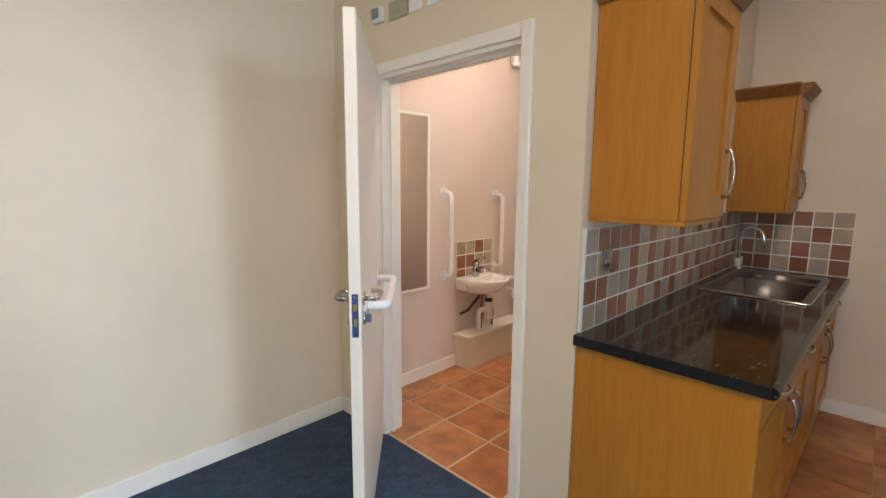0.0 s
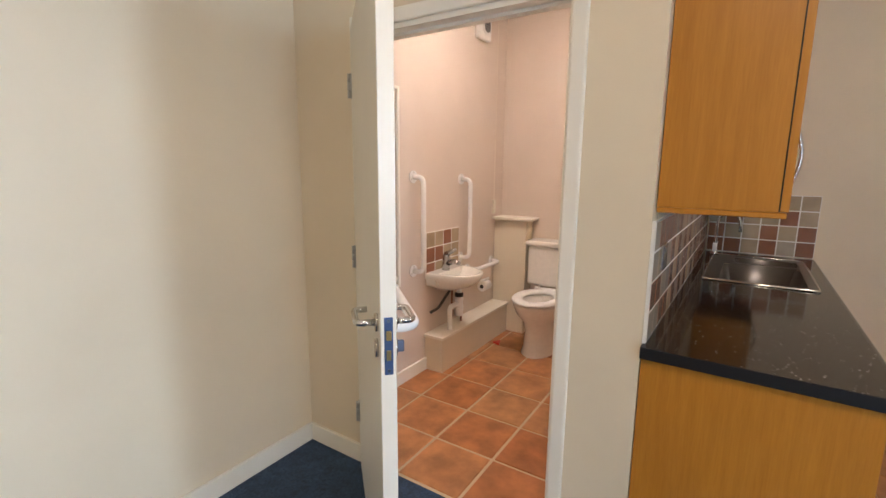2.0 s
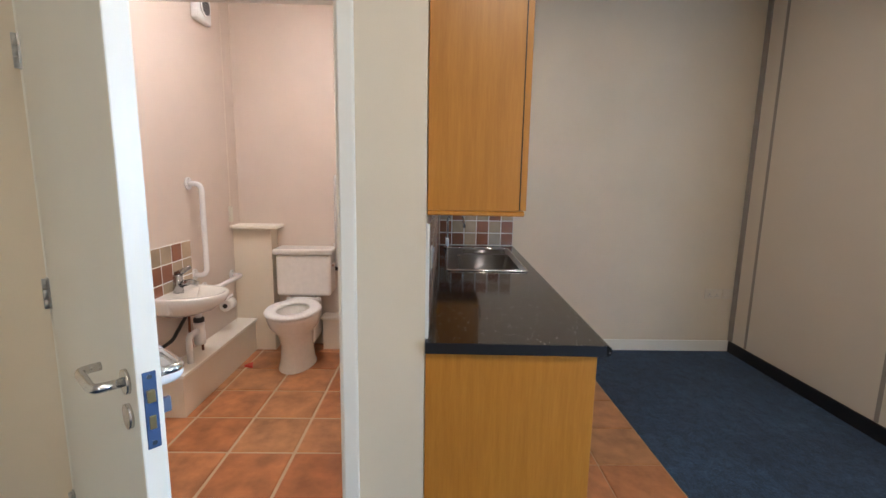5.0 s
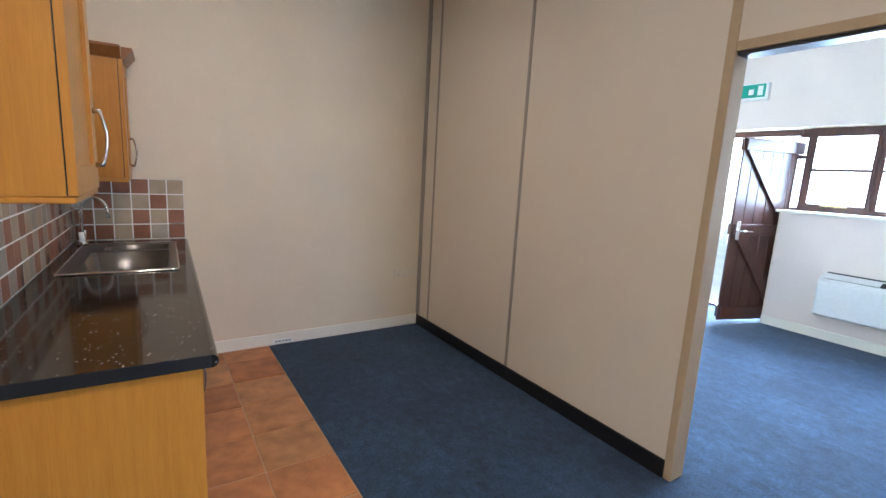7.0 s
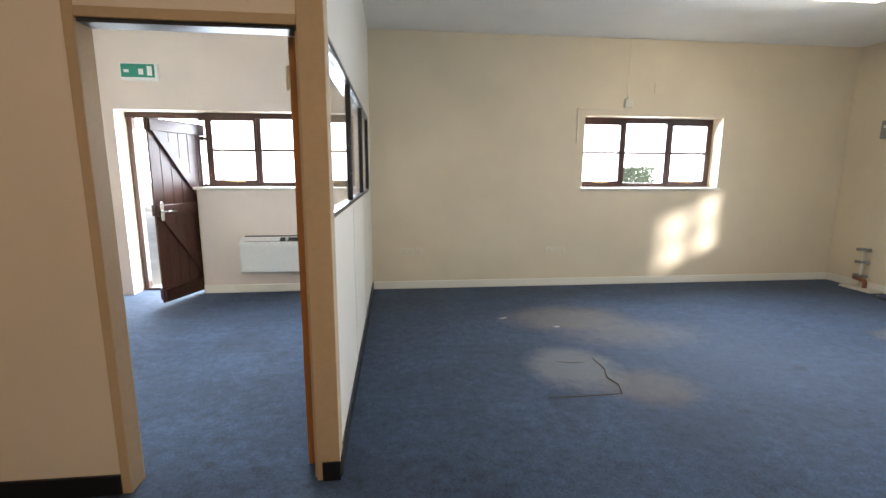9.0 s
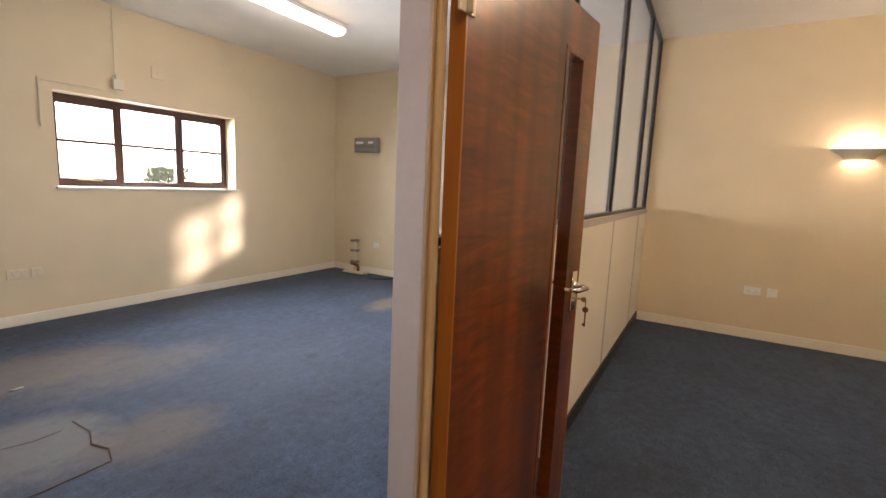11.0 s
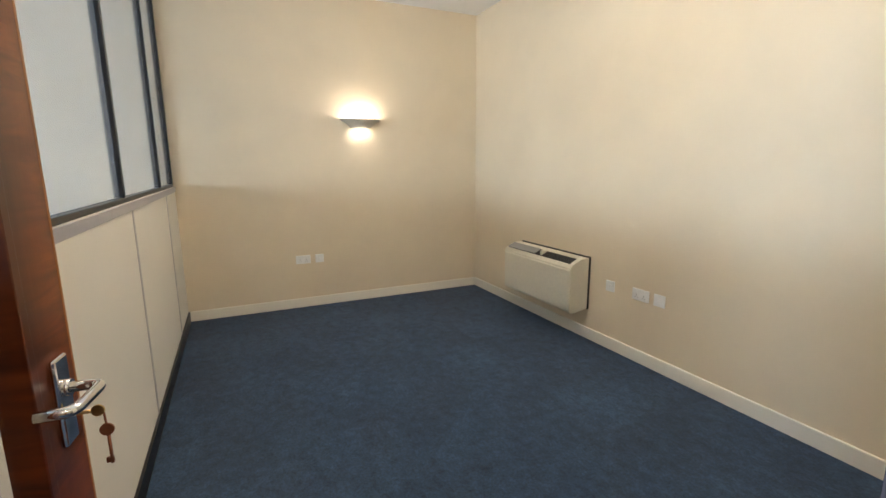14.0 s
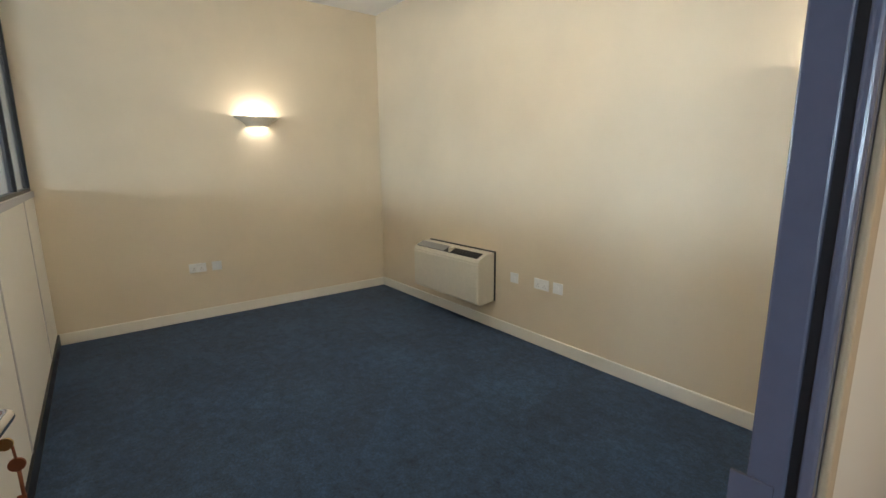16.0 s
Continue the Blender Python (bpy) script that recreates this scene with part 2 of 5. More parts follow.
M = {
    "wall": painted("magnolia_paint", (0.76, 0.655, 0.49), 0.55),
    "wc_wall": painted("toilet_wall_paint", (0.69, 0.59, 0.50), 0.55),
    "wc_box": painted("cream_boxing_paint", (0.80, 0.72, 0.57), 0.45, 0.10, 60, 0.05),
    "ceiling": painted("ceiling_paint", (0.86, 0.86, 0.84), 0.8),
    "gloss": painted("gloss_white_paint", (0.86, 0.82, 0.72), 0.3, 0.04, 60, 0.03),
    "door_white": painted("white_door_paint", (0.82, 0.77, 0.66), 0.35, 0.03, 60, 0.03),
    "partition": painted("partition_vinyl", (0.71, 0.635, 0.53), 0.45, 0.03, 320, 0.10),
    "part_white": painted("white_partition_vinyl", (0.80, 0.77, 0.70), 0.45, 0.03, 320, 0.08),
    "trim_beige": plain("beige_aluminium", (0.49, 0.37, 0.235), 0.75),
    "trim_grey": plain("grey_lilac_frame_paint", (0.42, 0.41, 0.45), 0.35),
    # the same lilac frame paint with the latch side's shade in its colour
    "trim_shaded": plain("shaded_lilac_frame_paint", (0.125, 0.125, 0.17), 0.25),
    "seam": plain("brown_grey_seam_strip", (0.33, 0.29, 0.25), 0.5),
    "seam_pale": plain("pale_lilac_seam", (0.50, 0.48, 0.49), 0.45),
    "black": plain("black_plastic", (0.010, 0.010, 0.012), 0.4),
    "black_frame": plain("black_aluminium", (0.012, 0.013, 0.016), 0.35),
    "carpet": carpet_mat("blue_carpet", [
        # first the wide paler blue: window sheen put into the pile colour
        (-2.6, -2.9, 1.9, 1.5, (0.060, 0.085, 0.135), 0.05, 0.45),
        (-1.36, -2.98, 0.46, 0.50, (0.26, 0.245, 0.22), 0.05, 0.26),
        (-1.78, -2.62, 0.52, 0.42, (0.18, 0.135, 0.09), 0.10, 0.34),
        (-1.75, -4.12, 0.85, 0.55, (0.22, 0.165, 0.11), 0.06, 0.30),
        (-2.15, -3.65, 1.05, 0.55, (0.17, 0.145, 0.12), 0.10, 0.38),
        (-4.80, -3.30, 0.60, 0.32, (0.30, 0.22, 0.12), 0.10, 0.32),
        (0.96, -2.26, 0.07, 0.05, (0.01, 0.01, 0.012), 0.10, 0.25),
        (0.935, -2.04, 0.06, 0.045, (0.01, 0.01, 0.012), 0.10, 0.28),
        (-2.17, -2.25, 0.07, 0.05, (0.015, 0.013, 0.012), 0.10, 0.28),
        (-3.07, -2.78, 0.09, 0.06, (0.015, 0.013, 0.012), 0.10, 0.28),
        (-1.665, -1.52, 0.06, 0.05, (0.015, 0.013, 0.012), 0.10, 0.28)]),
    "beech": wooden("beech_laminate", (0.40, 0.153, 0.015), (0.54, 0.230, 0.030), 0.33),
    "beech_dark": wooden("stained_cornice", (0.20, 0.075, 0.018), (0.32, 0.13, 0.035), 0.4, axis=0),
    "mahogany": wooden("mahogany_veneer", (0.074, 0.0128, 0.0022), (0.228, 0.051, 0.0075), 0.28, (16, 16, 0.5), 0.82),
    "door_edge": wooden("oak_lipping", (0.31, 0.110, 0.024), (0.42, 0.170, 0.042), 0.35),
    "dark_wood": wooden("dark_stained_softwood", (0.036, 0.010, 0.006), (0.085, 0.024, 0.013), 0.35),
    "worktop": worktop_mat(),
    "terracotta": tile_mat("terracotta_floor_tile", [(0.0, (0.40, 0.150, 0.052)), (0.5, (0.52, 0.225, 0.090)), (1.0, (0.47, 0.240, 0.105))], 0.38, 0.85),
    "tile_brown": tile_mat("brown_wall_tile", [(0, (0.25, 0.110, 0.064)), (1, (0.35, 0.165, 0.100))], 0.22),
    "tile_beige": tile_mat("beige_wall_tile", [(0, (0.42, 0.33, 0.22)), (1, (0.50, 0.40, 0.28))], 0.22),
    "tile_grey": tile_mat("grey_wall_tile", [(0, (0.36, 0.315, 0.25)), (1, (0.45, 0.39, 0.31))], 0.22),
    "grout": painted("pale_grout", (0.82, 0.79, 0.73), 0.85, 0.15, 220, 0.3),
    "floor_grout": painted("sandy_grout", (0.58, 0.45, 0.31), 0.9, 0.15, 220, 0.3),
    "dark_grout": painted("dirty_grout", (0.52, 0.38, 0.25), 0.9, 0.2, 220, 0.3),
    "steel": plain("brushed_steel", (0.50, 0.49, 0.47), 0.36, 1.0),
    "dull_steel": plain("dull_sink_steel", (0.22, 0.21, 0.20), 0.34, 1.0),
    "chrome": plain("chrome", (0.80, 0.80, 0.80), 0.08, 1.0),
    "tap_metal": plain("worn_chrome", (0.42, 0.42, 0.42), 0.14, 1.0),
    "nickel": plain("satin_nickel", (0.62, 0.60, 0.57), 0.25, 1.0),
    "brass": plain("brass", (0.60, 0.42, 0.18), 0.3, 1.0),
    "ceramic": plain("white_ceramic", (0.83, 0.80, 0.74), 0.08),
    "plastic": plain("white_plastic", (0.90, 0.90, 0.88), 0.35),
    "heater_white": plain("white_stove_enamel", (0.72, 0.72, 0.71), 0.4),
    "entrance_wall": painted("pinkish_white_paint", (0.80, 0.69, 0.62), 0.55),
    # self-lit sheet: the outdoor glare is put in as emission
    "haze": plain("glowing_backdrop_sheet", (0.8, 0.85, 0.9), 1.0, 0.0, (0.86, 0.94, 1.0), 5.0),
    "cream_plastic": plain("cream_plastic", (0.74, 0.70, 0.58), 0.4),
    "grey_plastic": plain("grey_plastic", (0.26, 0.26, 0.26), 0.45),
    "dark_grey": plain("dark_grille", (0.03, 0.03, 0.03), 0.5),
    "paper": plain("toilet_paper", (0.82, 0.80, 0.76), 0.95),
    "rail_white": plain("white_coated_steel", (0.90, 0.89, 0.87), 0.25),
    "copper": plain("old_copper", (0.28, 0.11, 0.06), 0.5, 0.7),
    "sign_green": plain("sign_green", (0.0, 0.30, 0.20), 0.4),
    "red": plain("red_plastic", (0.55, 0.03, 0.02), 0.4),
    "blue_label": plain("slate_blue_plastic", (0.10, 0.13, 0.20), 0.4),
    "blue_film": plain("blue_film", (0.06, 0.10, 0.20), 0.2),
    "cream_wallplate": plain("cream_wall_plate", (0.78, 0.69, 0.55), 0.4),
    "slot_grey": plain("shadowed_slot", (0.40, 0.39, 0.37), 0.6),
    "switch_olive": plain("aged_switch_plate", (0.44, 0.42, 0.27), 0.45),
    "plaster": plain("plaster_lamp_shade", (0.78, 0.70, 0.58), 0.7),
    "tube": plain("lit_diffuser", (0.9, 0.88, 0.8), 0.5, 0.0, (1.0, 0.87, 0.62), 8.0),
    # emission of the made-up office light
    "tube_office_fill": plain("office_fill_diffuser", (0.9, 0.88, 0.8), 0.5, 0.0, (1.0, 0.88, 0.70), 24.0),
    "bulb": plain("lit_bulb", (0.9, 0.88, 0.8), 0.5, 0.0, (1.0, 0.88, 0.72), 60.0),
    "glass": glass_mat("clear_glass"),
    "dusty_glass": glass_mat("dusty_glass", 0.14),
    "ground": painted("pale_concrete", (0.55, 0.54, 0.51), 0.9, 0.15, 60, 0.3),
    "hedge": plain("leaf_green", (0.30, 0.38, 0.27), 0.6),
    "bark": plain("bark", (0.10, 0.07, 0.05), 0.9),
    "render_wall": painted("pale_render", (0.78, 0.77, 0.75), 0.9),
}


def mirror_build(nt, b):
    b.inputs["Base Color"].default_value = (0.82, 0.82, 0.80, 1)
    b.inputs["Metallic"].default_value, b.inputs["Roughness"].default_value = 1.0, 0.02


M["mirror"] = material("mirror_glass", mirror_build)


# ---- building helpers ----
def bx(bm, x0, x1, y0, y1, z0, z1):
    vs = [bm.verts.new(p) for p in ((x0, y0, z0), (x1, y0, z0), (x1, y1, z0), (x0, y1, z0), (x0, y0, z1), (x1, y0, z1), (x1, y1, z1), (x0, y1, z1))]
    for f in ((0, 3, 2, 1), (4, 5, 6, 7), (0, 1, 5, 4), (1, 2, 6, 5), (2, 3, 7, 6), (3, 0, 4, 7)):
        bm.faces.new([vs[i] for i in f])
    return bm


def box(x0, x1, y0, y1, z0, z1, bevel=0.0, seg=2):
    bm = bx(bmesh.new(), min(x0, x1), max(x0, x1), min(y0, y1), max(y0, y1), min(z0, z1), max(z0, z1))
    if bevel:
        bmesh.ops.bevel(bm, geom=bm.edges[:], offset=bevel, segments=seg, affect="EDGES", profile=0.5)
    return bm


def boxes(*rows):
    bm = bmesh.new()
    for r in rows:
        bx(bm, *r)
    return bm


def prism(pts, axis, a, b):
    """A solid with the outline pts in the plane across axis, from a to b along it."""
    def put(p, q, w):
        return {"x": (w, p, q), "y": (p, w, q), "z": (p, q, w)}[axis]
    bm = bmesh.new()
    lo, hi = [bm.verts.new(put(p, q, a)) for p, q in pts], [bm.verts.new(put(p, q, b)) for p, q in pts]
    bm.faces.new(lo), bm.faces.new(hi[::-1])
    for i in range(len(pts)):
        j = (i + 1) % len(pts)
        bm.faces.new((lo[j], lo[i], hi[i], hi[j]))
    bmesh.ops.recalc_face_normals(bm, faces=bm.faces[:])
    return bm


def tube(bm, pts, r, n=12, cap=True):
    pts = [Vector(p) for p in pts]
    rings, up = [], None
    for i, p in enumerate(pts):
        d = (pts[min(i + 1, len(pts) - 1)] - pts[max(i - 1, 0)]).normalized()
        if up is None:
            up = d.orthogonal().normalized()
        up = (up - d * up.dot(d)).normalized()
        side = d.cross(up)
        rr = r[i] if isinstance(r, (list, tuple)) else r
        rings.append([bm.verts.new(p + (up * math.cos(a) + side * math.sin(a)) * rr) for a in [2 * math.pi * k / n for k in range(n)]])
    for a, b in zip(rings, rings[1:]):
        for k in range(n):
            f = bm.faces.new((a[k], a[(k + 1) % n], b[(k + 1) % n], b[k]))
            f.smooth = True
    if cap:
        bm.faces.new(rings[0][::-1]), bm.faces.new(rings[-1])
    return bm


def rounded(pts, r, steps=6):
    """A line through pts with its corners rounded by r."""
    pts = [Vector(p) for p in pts]
    out = [pts[0]]
    for a, b, c in zip(pts, pts[1:], pts[2:]):
        u, v = (a - b).normalized(), (c - b).normalized()
        p, q = b + u * r, b + v * r
        for k in range(steps + 1):
            s = k / steps
            out.append(p.lerp(b, s).lerp(b.lerp(q, s), s))
    return out + [pts[-1]]


def lathe(bm, profile, at=(0, 0, 0), n=24, sx=1.0, sy=1.0):
    rings = []
    for r, z in profile:
        rings.append([bm.verts.new((at[0] + r * sx * math.cos(2 * math.pi * k / n), at[1] + r * sy * math.sin(2 * math.pi * k / n), at[2] + z)) for k in range(n)])
    for a, b in zip(rings, rings[1:]):
        for k in range(n):
            f = bm.faces.new((a[k], a[(k + 1) % n], b[(k + 1) % n], b[k]))
            f.smooth = True
    bm.faces.new(rings[0][::-1]), bm.faces.new(rings[-1])
    return bm


def mesh_of(name, bm, mat):
    me = bpy.data.meshes.new(name)
    bm.to_mesh(me)
    bm.free()
    me.materials.append(M[mat])
    return me


def part(name, bm, mat, parent, label=""):
    ob = new(name, mesh_of(name, bm, mat))
    ob.parent = parent
    return tagged(ob, label)


def piece(name, me, parent, loc, rz=0.0, rx=0.0):
    ob = new(name, me)
    ob.parent = parent
    ob.location = loc
    ob.rotation_euler = (rx, 0, rz)
    return ob


def thing(name, label, category, loc=(0, 0, 0), rz=0.0, group=""):
    ob = new(name)
    ob.empty_display_size = 0.1
    ob.matrix_world = pose(*loc, 0, 0, rz)
    return tagged(ob, label, category, group)


def single(name, bm, mat, label, category, group=""):
    return tagged(new(name, mesh_of(name, bm, mat)), label, category, group)


def structure(name, bm, mat, label=""):
    return tagged(new(name, mesh_of(name, bm, mat)), label, kind="structure")


# ---- plan ----
XW, XE, XWC, XL = 1.578, 3.828, 3.89, -6.065      # toilet front wall, kitchen end wall, toilet back wall, west wall
YN, YS, YK, YP, YW = 2.38, -5.44, 0.752, -1.872, -0.71   # north, south, kitchen back wall, office partition, west partition
H = 3.08
X0, X1 = 0.266, 0.366                            # glazed partition of the entrance office
SKEW = -1.3                                      # the kitchen wall is a little out of square
KITCHEN = Matrix.Translation((XW, YK, 0)) @ pose(0, 0, 0, 0, 0, SKEW) @ Matrix.Translation((-XW, -YK, 0))


def in_kitchen(ob):
    ob.matrix_world = KITCHEN @ ob.matrix_world
    return ob


# floor
structure("floor", boxes((-6.3, 4.4, -5.73, 2.75, -0.14, -0.012)), "floor_grout", "sandy grout bed under the floor finishes")
carpet = structure("carpet", boxes((XL - 0.05, 1.53, YS - 0.35, YN + 0.05, -0.011, 0.0), (1.53, XE + 0.05, YS - 0.35, -0.49, -0.011, 0.0), (1.53, 1.590, 0.70, YN + 0.05, -0.011, 0.0)), "carpet", "worn blue office carpet with dusty patches and a painted pale sheen")
structure("ceiling", boxes((-6.3, 4.4, -5.73, 2.75, H, H + 0.15)), "ceiling", "flat white ceiling")

# outer walls
structure("wall_north", boxes((-6.3, 4.4, YN, YN + 0.3, -0.01, H)), "wall", "magnolia painted wall")
structure("wall_west", boxes((XL - 0.3, XL, YS - 0.35, -3.30, -0.01, H), (XL - 0.3, XL, -1.98, YN, -0.01, H), (XL - 0.3, XL, -3.30, -1.98, -0.01, 1.255), (XL - 0.3, XL, -3.30, -1.98, 2.165, H)), "wall", "magnolia painted wall with a window opening")
structure("wall_south", boxes(
    (XL, -4.255, YS - 0.35, YS, -0.01, H), (-4.255, -2.40, YS - 0.35, YS, -0.01, 1.255), (-4.255, -2.40, YS - 0.35, YS, 2.165, H),
    (-2.40, 0.45, YS - 0.35, YS, -0.01, H), (0.45, 2.275, YS - 0.35, YS, -0.01, 1.255), (0.45, 3.08, YS - 0.35, YS, 2.135, H),
    (3.08, 4.4, YS - 0.35, YS, -0.01, H)), "wall", "magnolia painted outer wall with window openings")
structure("wall_east", boxes((XE, XE + 0.3, YS, 0.75, -0.01, H)), "wall", "magnolia painted wall")
# toilet walls
structure("wall_toilet_back", boxes((XWC, XWC + 0.3, 0.75, YN, -0.01, H)), "wc_wall", "pinkish cream toilet wall")
structure("wall_toilet_front", boxes((XW, 1.70, YK, 1.014, -0.01, H), (XW, 1.70, 1.014, 1.969, 2.062, H), (XW, 1.70, 1.969, YN, -0.01, H)), "wall", "magnolia painted wall with a door opening")
in_kitchen(structure("wall_kitchen", boxes((XW + 0.1, 4.2, YK, YK + 0.09, -0.01, H)), "wall", "magnolia painted kitchen wall"))
structure("wall_entrance_lining", boxes((X0 + 0.101, 0.45, YS, YS + 0.005, 0, H), (0.45, 2.255, YS, YS + 0.005, 0, 1.246), (0.45, 3.08, YS, YS + 0.005, 2.135, H), (3.08, XE - 0.001, YS, YS + 0.005, 0, H)), "entrance_wall", "pinkish white painted entrance office wall")
structure("toilet_lining", boxes((1.702, XWC, YN - 0.012, YN - 0.001, 0, H), (1.702, XWC - 0.001, YK + 0.10, YK + 0.11, 0, H)), "wc_wall", "pinkish cream toilet walls")


def skirting(name, rows, mat="gloss"):
    """Boards 95 mm high with a rounded top edge; a row is x0, x1, y0, y1."""
    bm = bmesh.new()
    for x0, x1, y0, y1 in rows:
        b = box(x0, x1, y0, y1, 0.0, 0.097, 0.005, 2)
        me = bpy.data.meshes.new("tmp")
        b.to_mesh(me), b.free()
        bm.from_mesh(me)
        bpy.data.meshes.remove(me)
    return structure(name, bm, mat, "cream gloss painted skirting board")


skirting("baseboard", [(-1.418, XW, YN - 0.017, YN), (XW - 0.017, XW, 2.008, YN - 0.018)])
skirting("baseboard_kitchen", [(XE - 0.017, XE, YP, 0.66)])
skirting("baseboard_office", [(XL, -1.49, YN - 0.017, YN), (XL, XL + 0.017, YW, YN - 0.018)])
skirting("baseboard_south", [(XL + 0.018, 0.25, YS, YS + 0.017), (XL, XL + 0.017, YS, -0.80), (0.37, 2.275, YS, YS + 0.017)])
skirting("baseboard_toilet", [(1.705, 2.68, YN - 0.03, YN - 0.013)])


# ---- partitions ----
def partition_panel(name, x0, x1, y0, y1, z0, z1, mat, label="vinyl faced partition panels"):
    return structure(name, box(x0, x1, y0, y1, z0, z1, 0.002, 1), mat, label)


# office partition that closes the kitchen, with a doorway
pe = partition_panel("partition_kitchen", 1.240, XE - 0.002, YP - 0.10, YP, 0.0, H, "partition", "pinkish beige vinyl partition wall")
part("seam_strip", boxes((2.470, 2.496, YP, YP + 0.004, 0.10, H - 0.01)), "seam", pe)
part("seam_strip", boxes((3.600, 3.625, YP, YP + 0.004, 0.10, H - 0.01)), "seam", pe)
part("edge_strip", boxes((3.775, 3.824, YP, YP + 0.012, 0.10, H - 0.01)), "seam", pe)
part("skirting", box(1.240, XE - 0.018, YP, YP + 0.014, 0.0, 0.098, 0.003), "black", pe, "black plastic skirting")
partition_panel("partition_over_door", 0.367, 1.240, YP - 0.10, YP, 2.085, H, "partition")
# glazed partition between the entrance office and the large room
pg = partition_panel("partition_glazed_lower", X0, X1, YS, YP - 0.10, 0.0, 1.247, "part_white", "white vinyl partition under a glazed strip")
for yy in (-3.03, -4.12, -5.0):
    part("seam_strip", boxes((X0 - 0.003, X0, yy - 0.01, yy + 0.01, 0.1, 1.225)), "part_white", pg)
part("skirting", boxes((X0 - 0.012, X0, YS + 0.018, YP - 0.02, 0.0, 0.098)), "black", pg, "black plastic skirting")
partition_panel("partition_glazed_upper", X0, X1, YS, YP - 0.10, 2.052, H, "part_white", "white vinyl partition over a glazed strip")
partition_panel("partition_glazed_end", X0, X1, YS, -5.07, 1.247, 2.052, "part_white")


def glazed(name, runs, axis, pos, z0, z1, label, bar=0.030, glass="glass", deep=0.034):
    """A row of framed panes along x or y; runs are the ends of the panes."""
    th = thing(name, label, "internal window", group="")
    th["kind"] = "structure"
    lo, hi = min(runs), max(runs)

    def b(a0, a1, c0, c1, w):
        return box(a0, a1, pos - w, pos + w, c0, c1, 0.003, 1) if axis == "x" else box(pos - w, pos + w, a0, a1, c0, c1, 0.003, 1)
    part("frame_rail", b(lo, hi, z0, z0 + 0.024, deep), "black_frame", th)
    part("frame_rail", b(lo, hi, z1 - 0.03, z1, deep), "black_frame", th)
    for r in runs:
        c = min(max(r, lo + bar / 2), hi - bar / 2)
        part("mullion", b(c - bar / 2, c + bar / 2, z0 + 0.024, z1 - 0.03, deep), "black_frame", th)
    for a, c in zip(sorted(runs), sorted(runs)[1:]):
        g = part("pane", b(a + bar / 2, c - bar / 2, z0 + 0.024, z1 - 0.03, 0.003), glass, th, "dusty clear glass pane")
        g.visible_shadow = glass == "dusty_glass"
    return th


glazed("window_1", [-1.972, -3.03, -4.12, -5.07], "y", X0 + 0.017, 1.247, 2.052, "black framed internal window strip in the partition", 0.036, "glass", 0.019)
# added lining: blackens the upper panel's underside, which caught too much daylight
partition_panel("partition_glazed_head", X0 + 0.038, X1 - 0.001, -5.07, YP - 0.101, 2.030, 2.0515, "black_frame", "black lining added to darken the head of the glazed strip")
# corner post and door frame of the entrance office
fr = thing("door_frame_office", "beige painted metal door frame in the partition", "door frame")
fr["kind"] = "structure"
part("post", box(0.260, 0.371, YP - 0.105, YP + 0.006, 0.0, H, 0.004), "trim_beige", fr)
part("post_skirting", box(0.257, 0.343, YP + 0.006, YP + 0.014, 0.0, 0.098, 0.002), "black", fr)
part("jamb", box(1.200, 1.243, YP - 0.105, YP + 0.006, 0.0, H, 0.004), "trim_beige", fr)
part("head", box(0.371, 1.200, YP - 0.105, YP + 0.006, 2.045, 2.087, 0.004), "trim_beige", fr)
# black strip added so the head's underside stays dark
part("head_seal", box(0.384, 1.199, YP - 0.100, YP - 0.004, 2.030, 2.0448, 0.003), "black", fr, "added dark strip under the frame head")
part("door_stop", box(0.371, 0.383, YP - 0.05, YP - 0.02, 0.0, 2.03, 0.002), "trim_beige", fr)

# west office partition: solid below, tall glass above
pw = partition_panel("partition_west_lower", XL + 0.001, -1.487, YW - 0.06, YW, 0.0, 1.27, "part_white", "white vinyl partition under tall glazing")
for xx in (-2.80, -4.09, -5.42):
    part("seam_strip", boxes((xx - 0.012, xx + 0.012, YW, YW + 0.004, 0.1, 1.25)), "seam_pale", pw)
part("skirting", boxes((XL + 0.018, -1.487, YW, YW + 0.013, 0.0, 0.098)), "black", pw, "black plastic skirting")
part("sill_strip", boxes((XL + 0.001, -1.487, YW, YW + 0.006, 1.226, 1.268)), "trim_grey", pw)
glazed("window_2", [-1.488, -2.74, -4.02, -5.30, -6.05], "x", YW - 0.03, 1.27, H - 0.01, "tall black framed glazing above the partition", 0.036, "dusty_glass", 0.022)
PX0, PX1 = -1.488, -1.430
pn = partition_panel("partition_office_door", PX0, PX1, 0.285, YN - 0.001, 0.0, H, "partition", "beige vinyl partition beside the office door")
part("skirting", boxes((PX1, PX1 + 0.012, 0.29, YN - 0.02, 0.0, 0.098)), "black", pn)
partition_panel("partition_office_over_door", PX0, PX1, -0.652, 0.2845, 2.079, H, "partition")
fw = thing("door_frame_west", "lilac grey metal office door frame with a black seal", "door frame")
fw["kind"] = "structure"
part("cover_strip", box(-1.400, -1.388, -0.732, -0.650, 0.0, H, 0.003), "trim_grey", fw)
part("hinge_jamb", box(-1.464, -1.401, -0.730, -0.654, 0.0, H, 0.004), "trim_beige", fw)
part("hinge_bead", box(-1.436, -1.412, -0.6535, -0.641, 0.0, 2.035, 0.005, 3), "trim_beige", fw)
# latch side in the shaded copy of the frame paint
part("latch_jamb", box(-1.496, -1.459, 0.236, 0.284, 0.0, H, 0.003), "trim_shaded", fw)
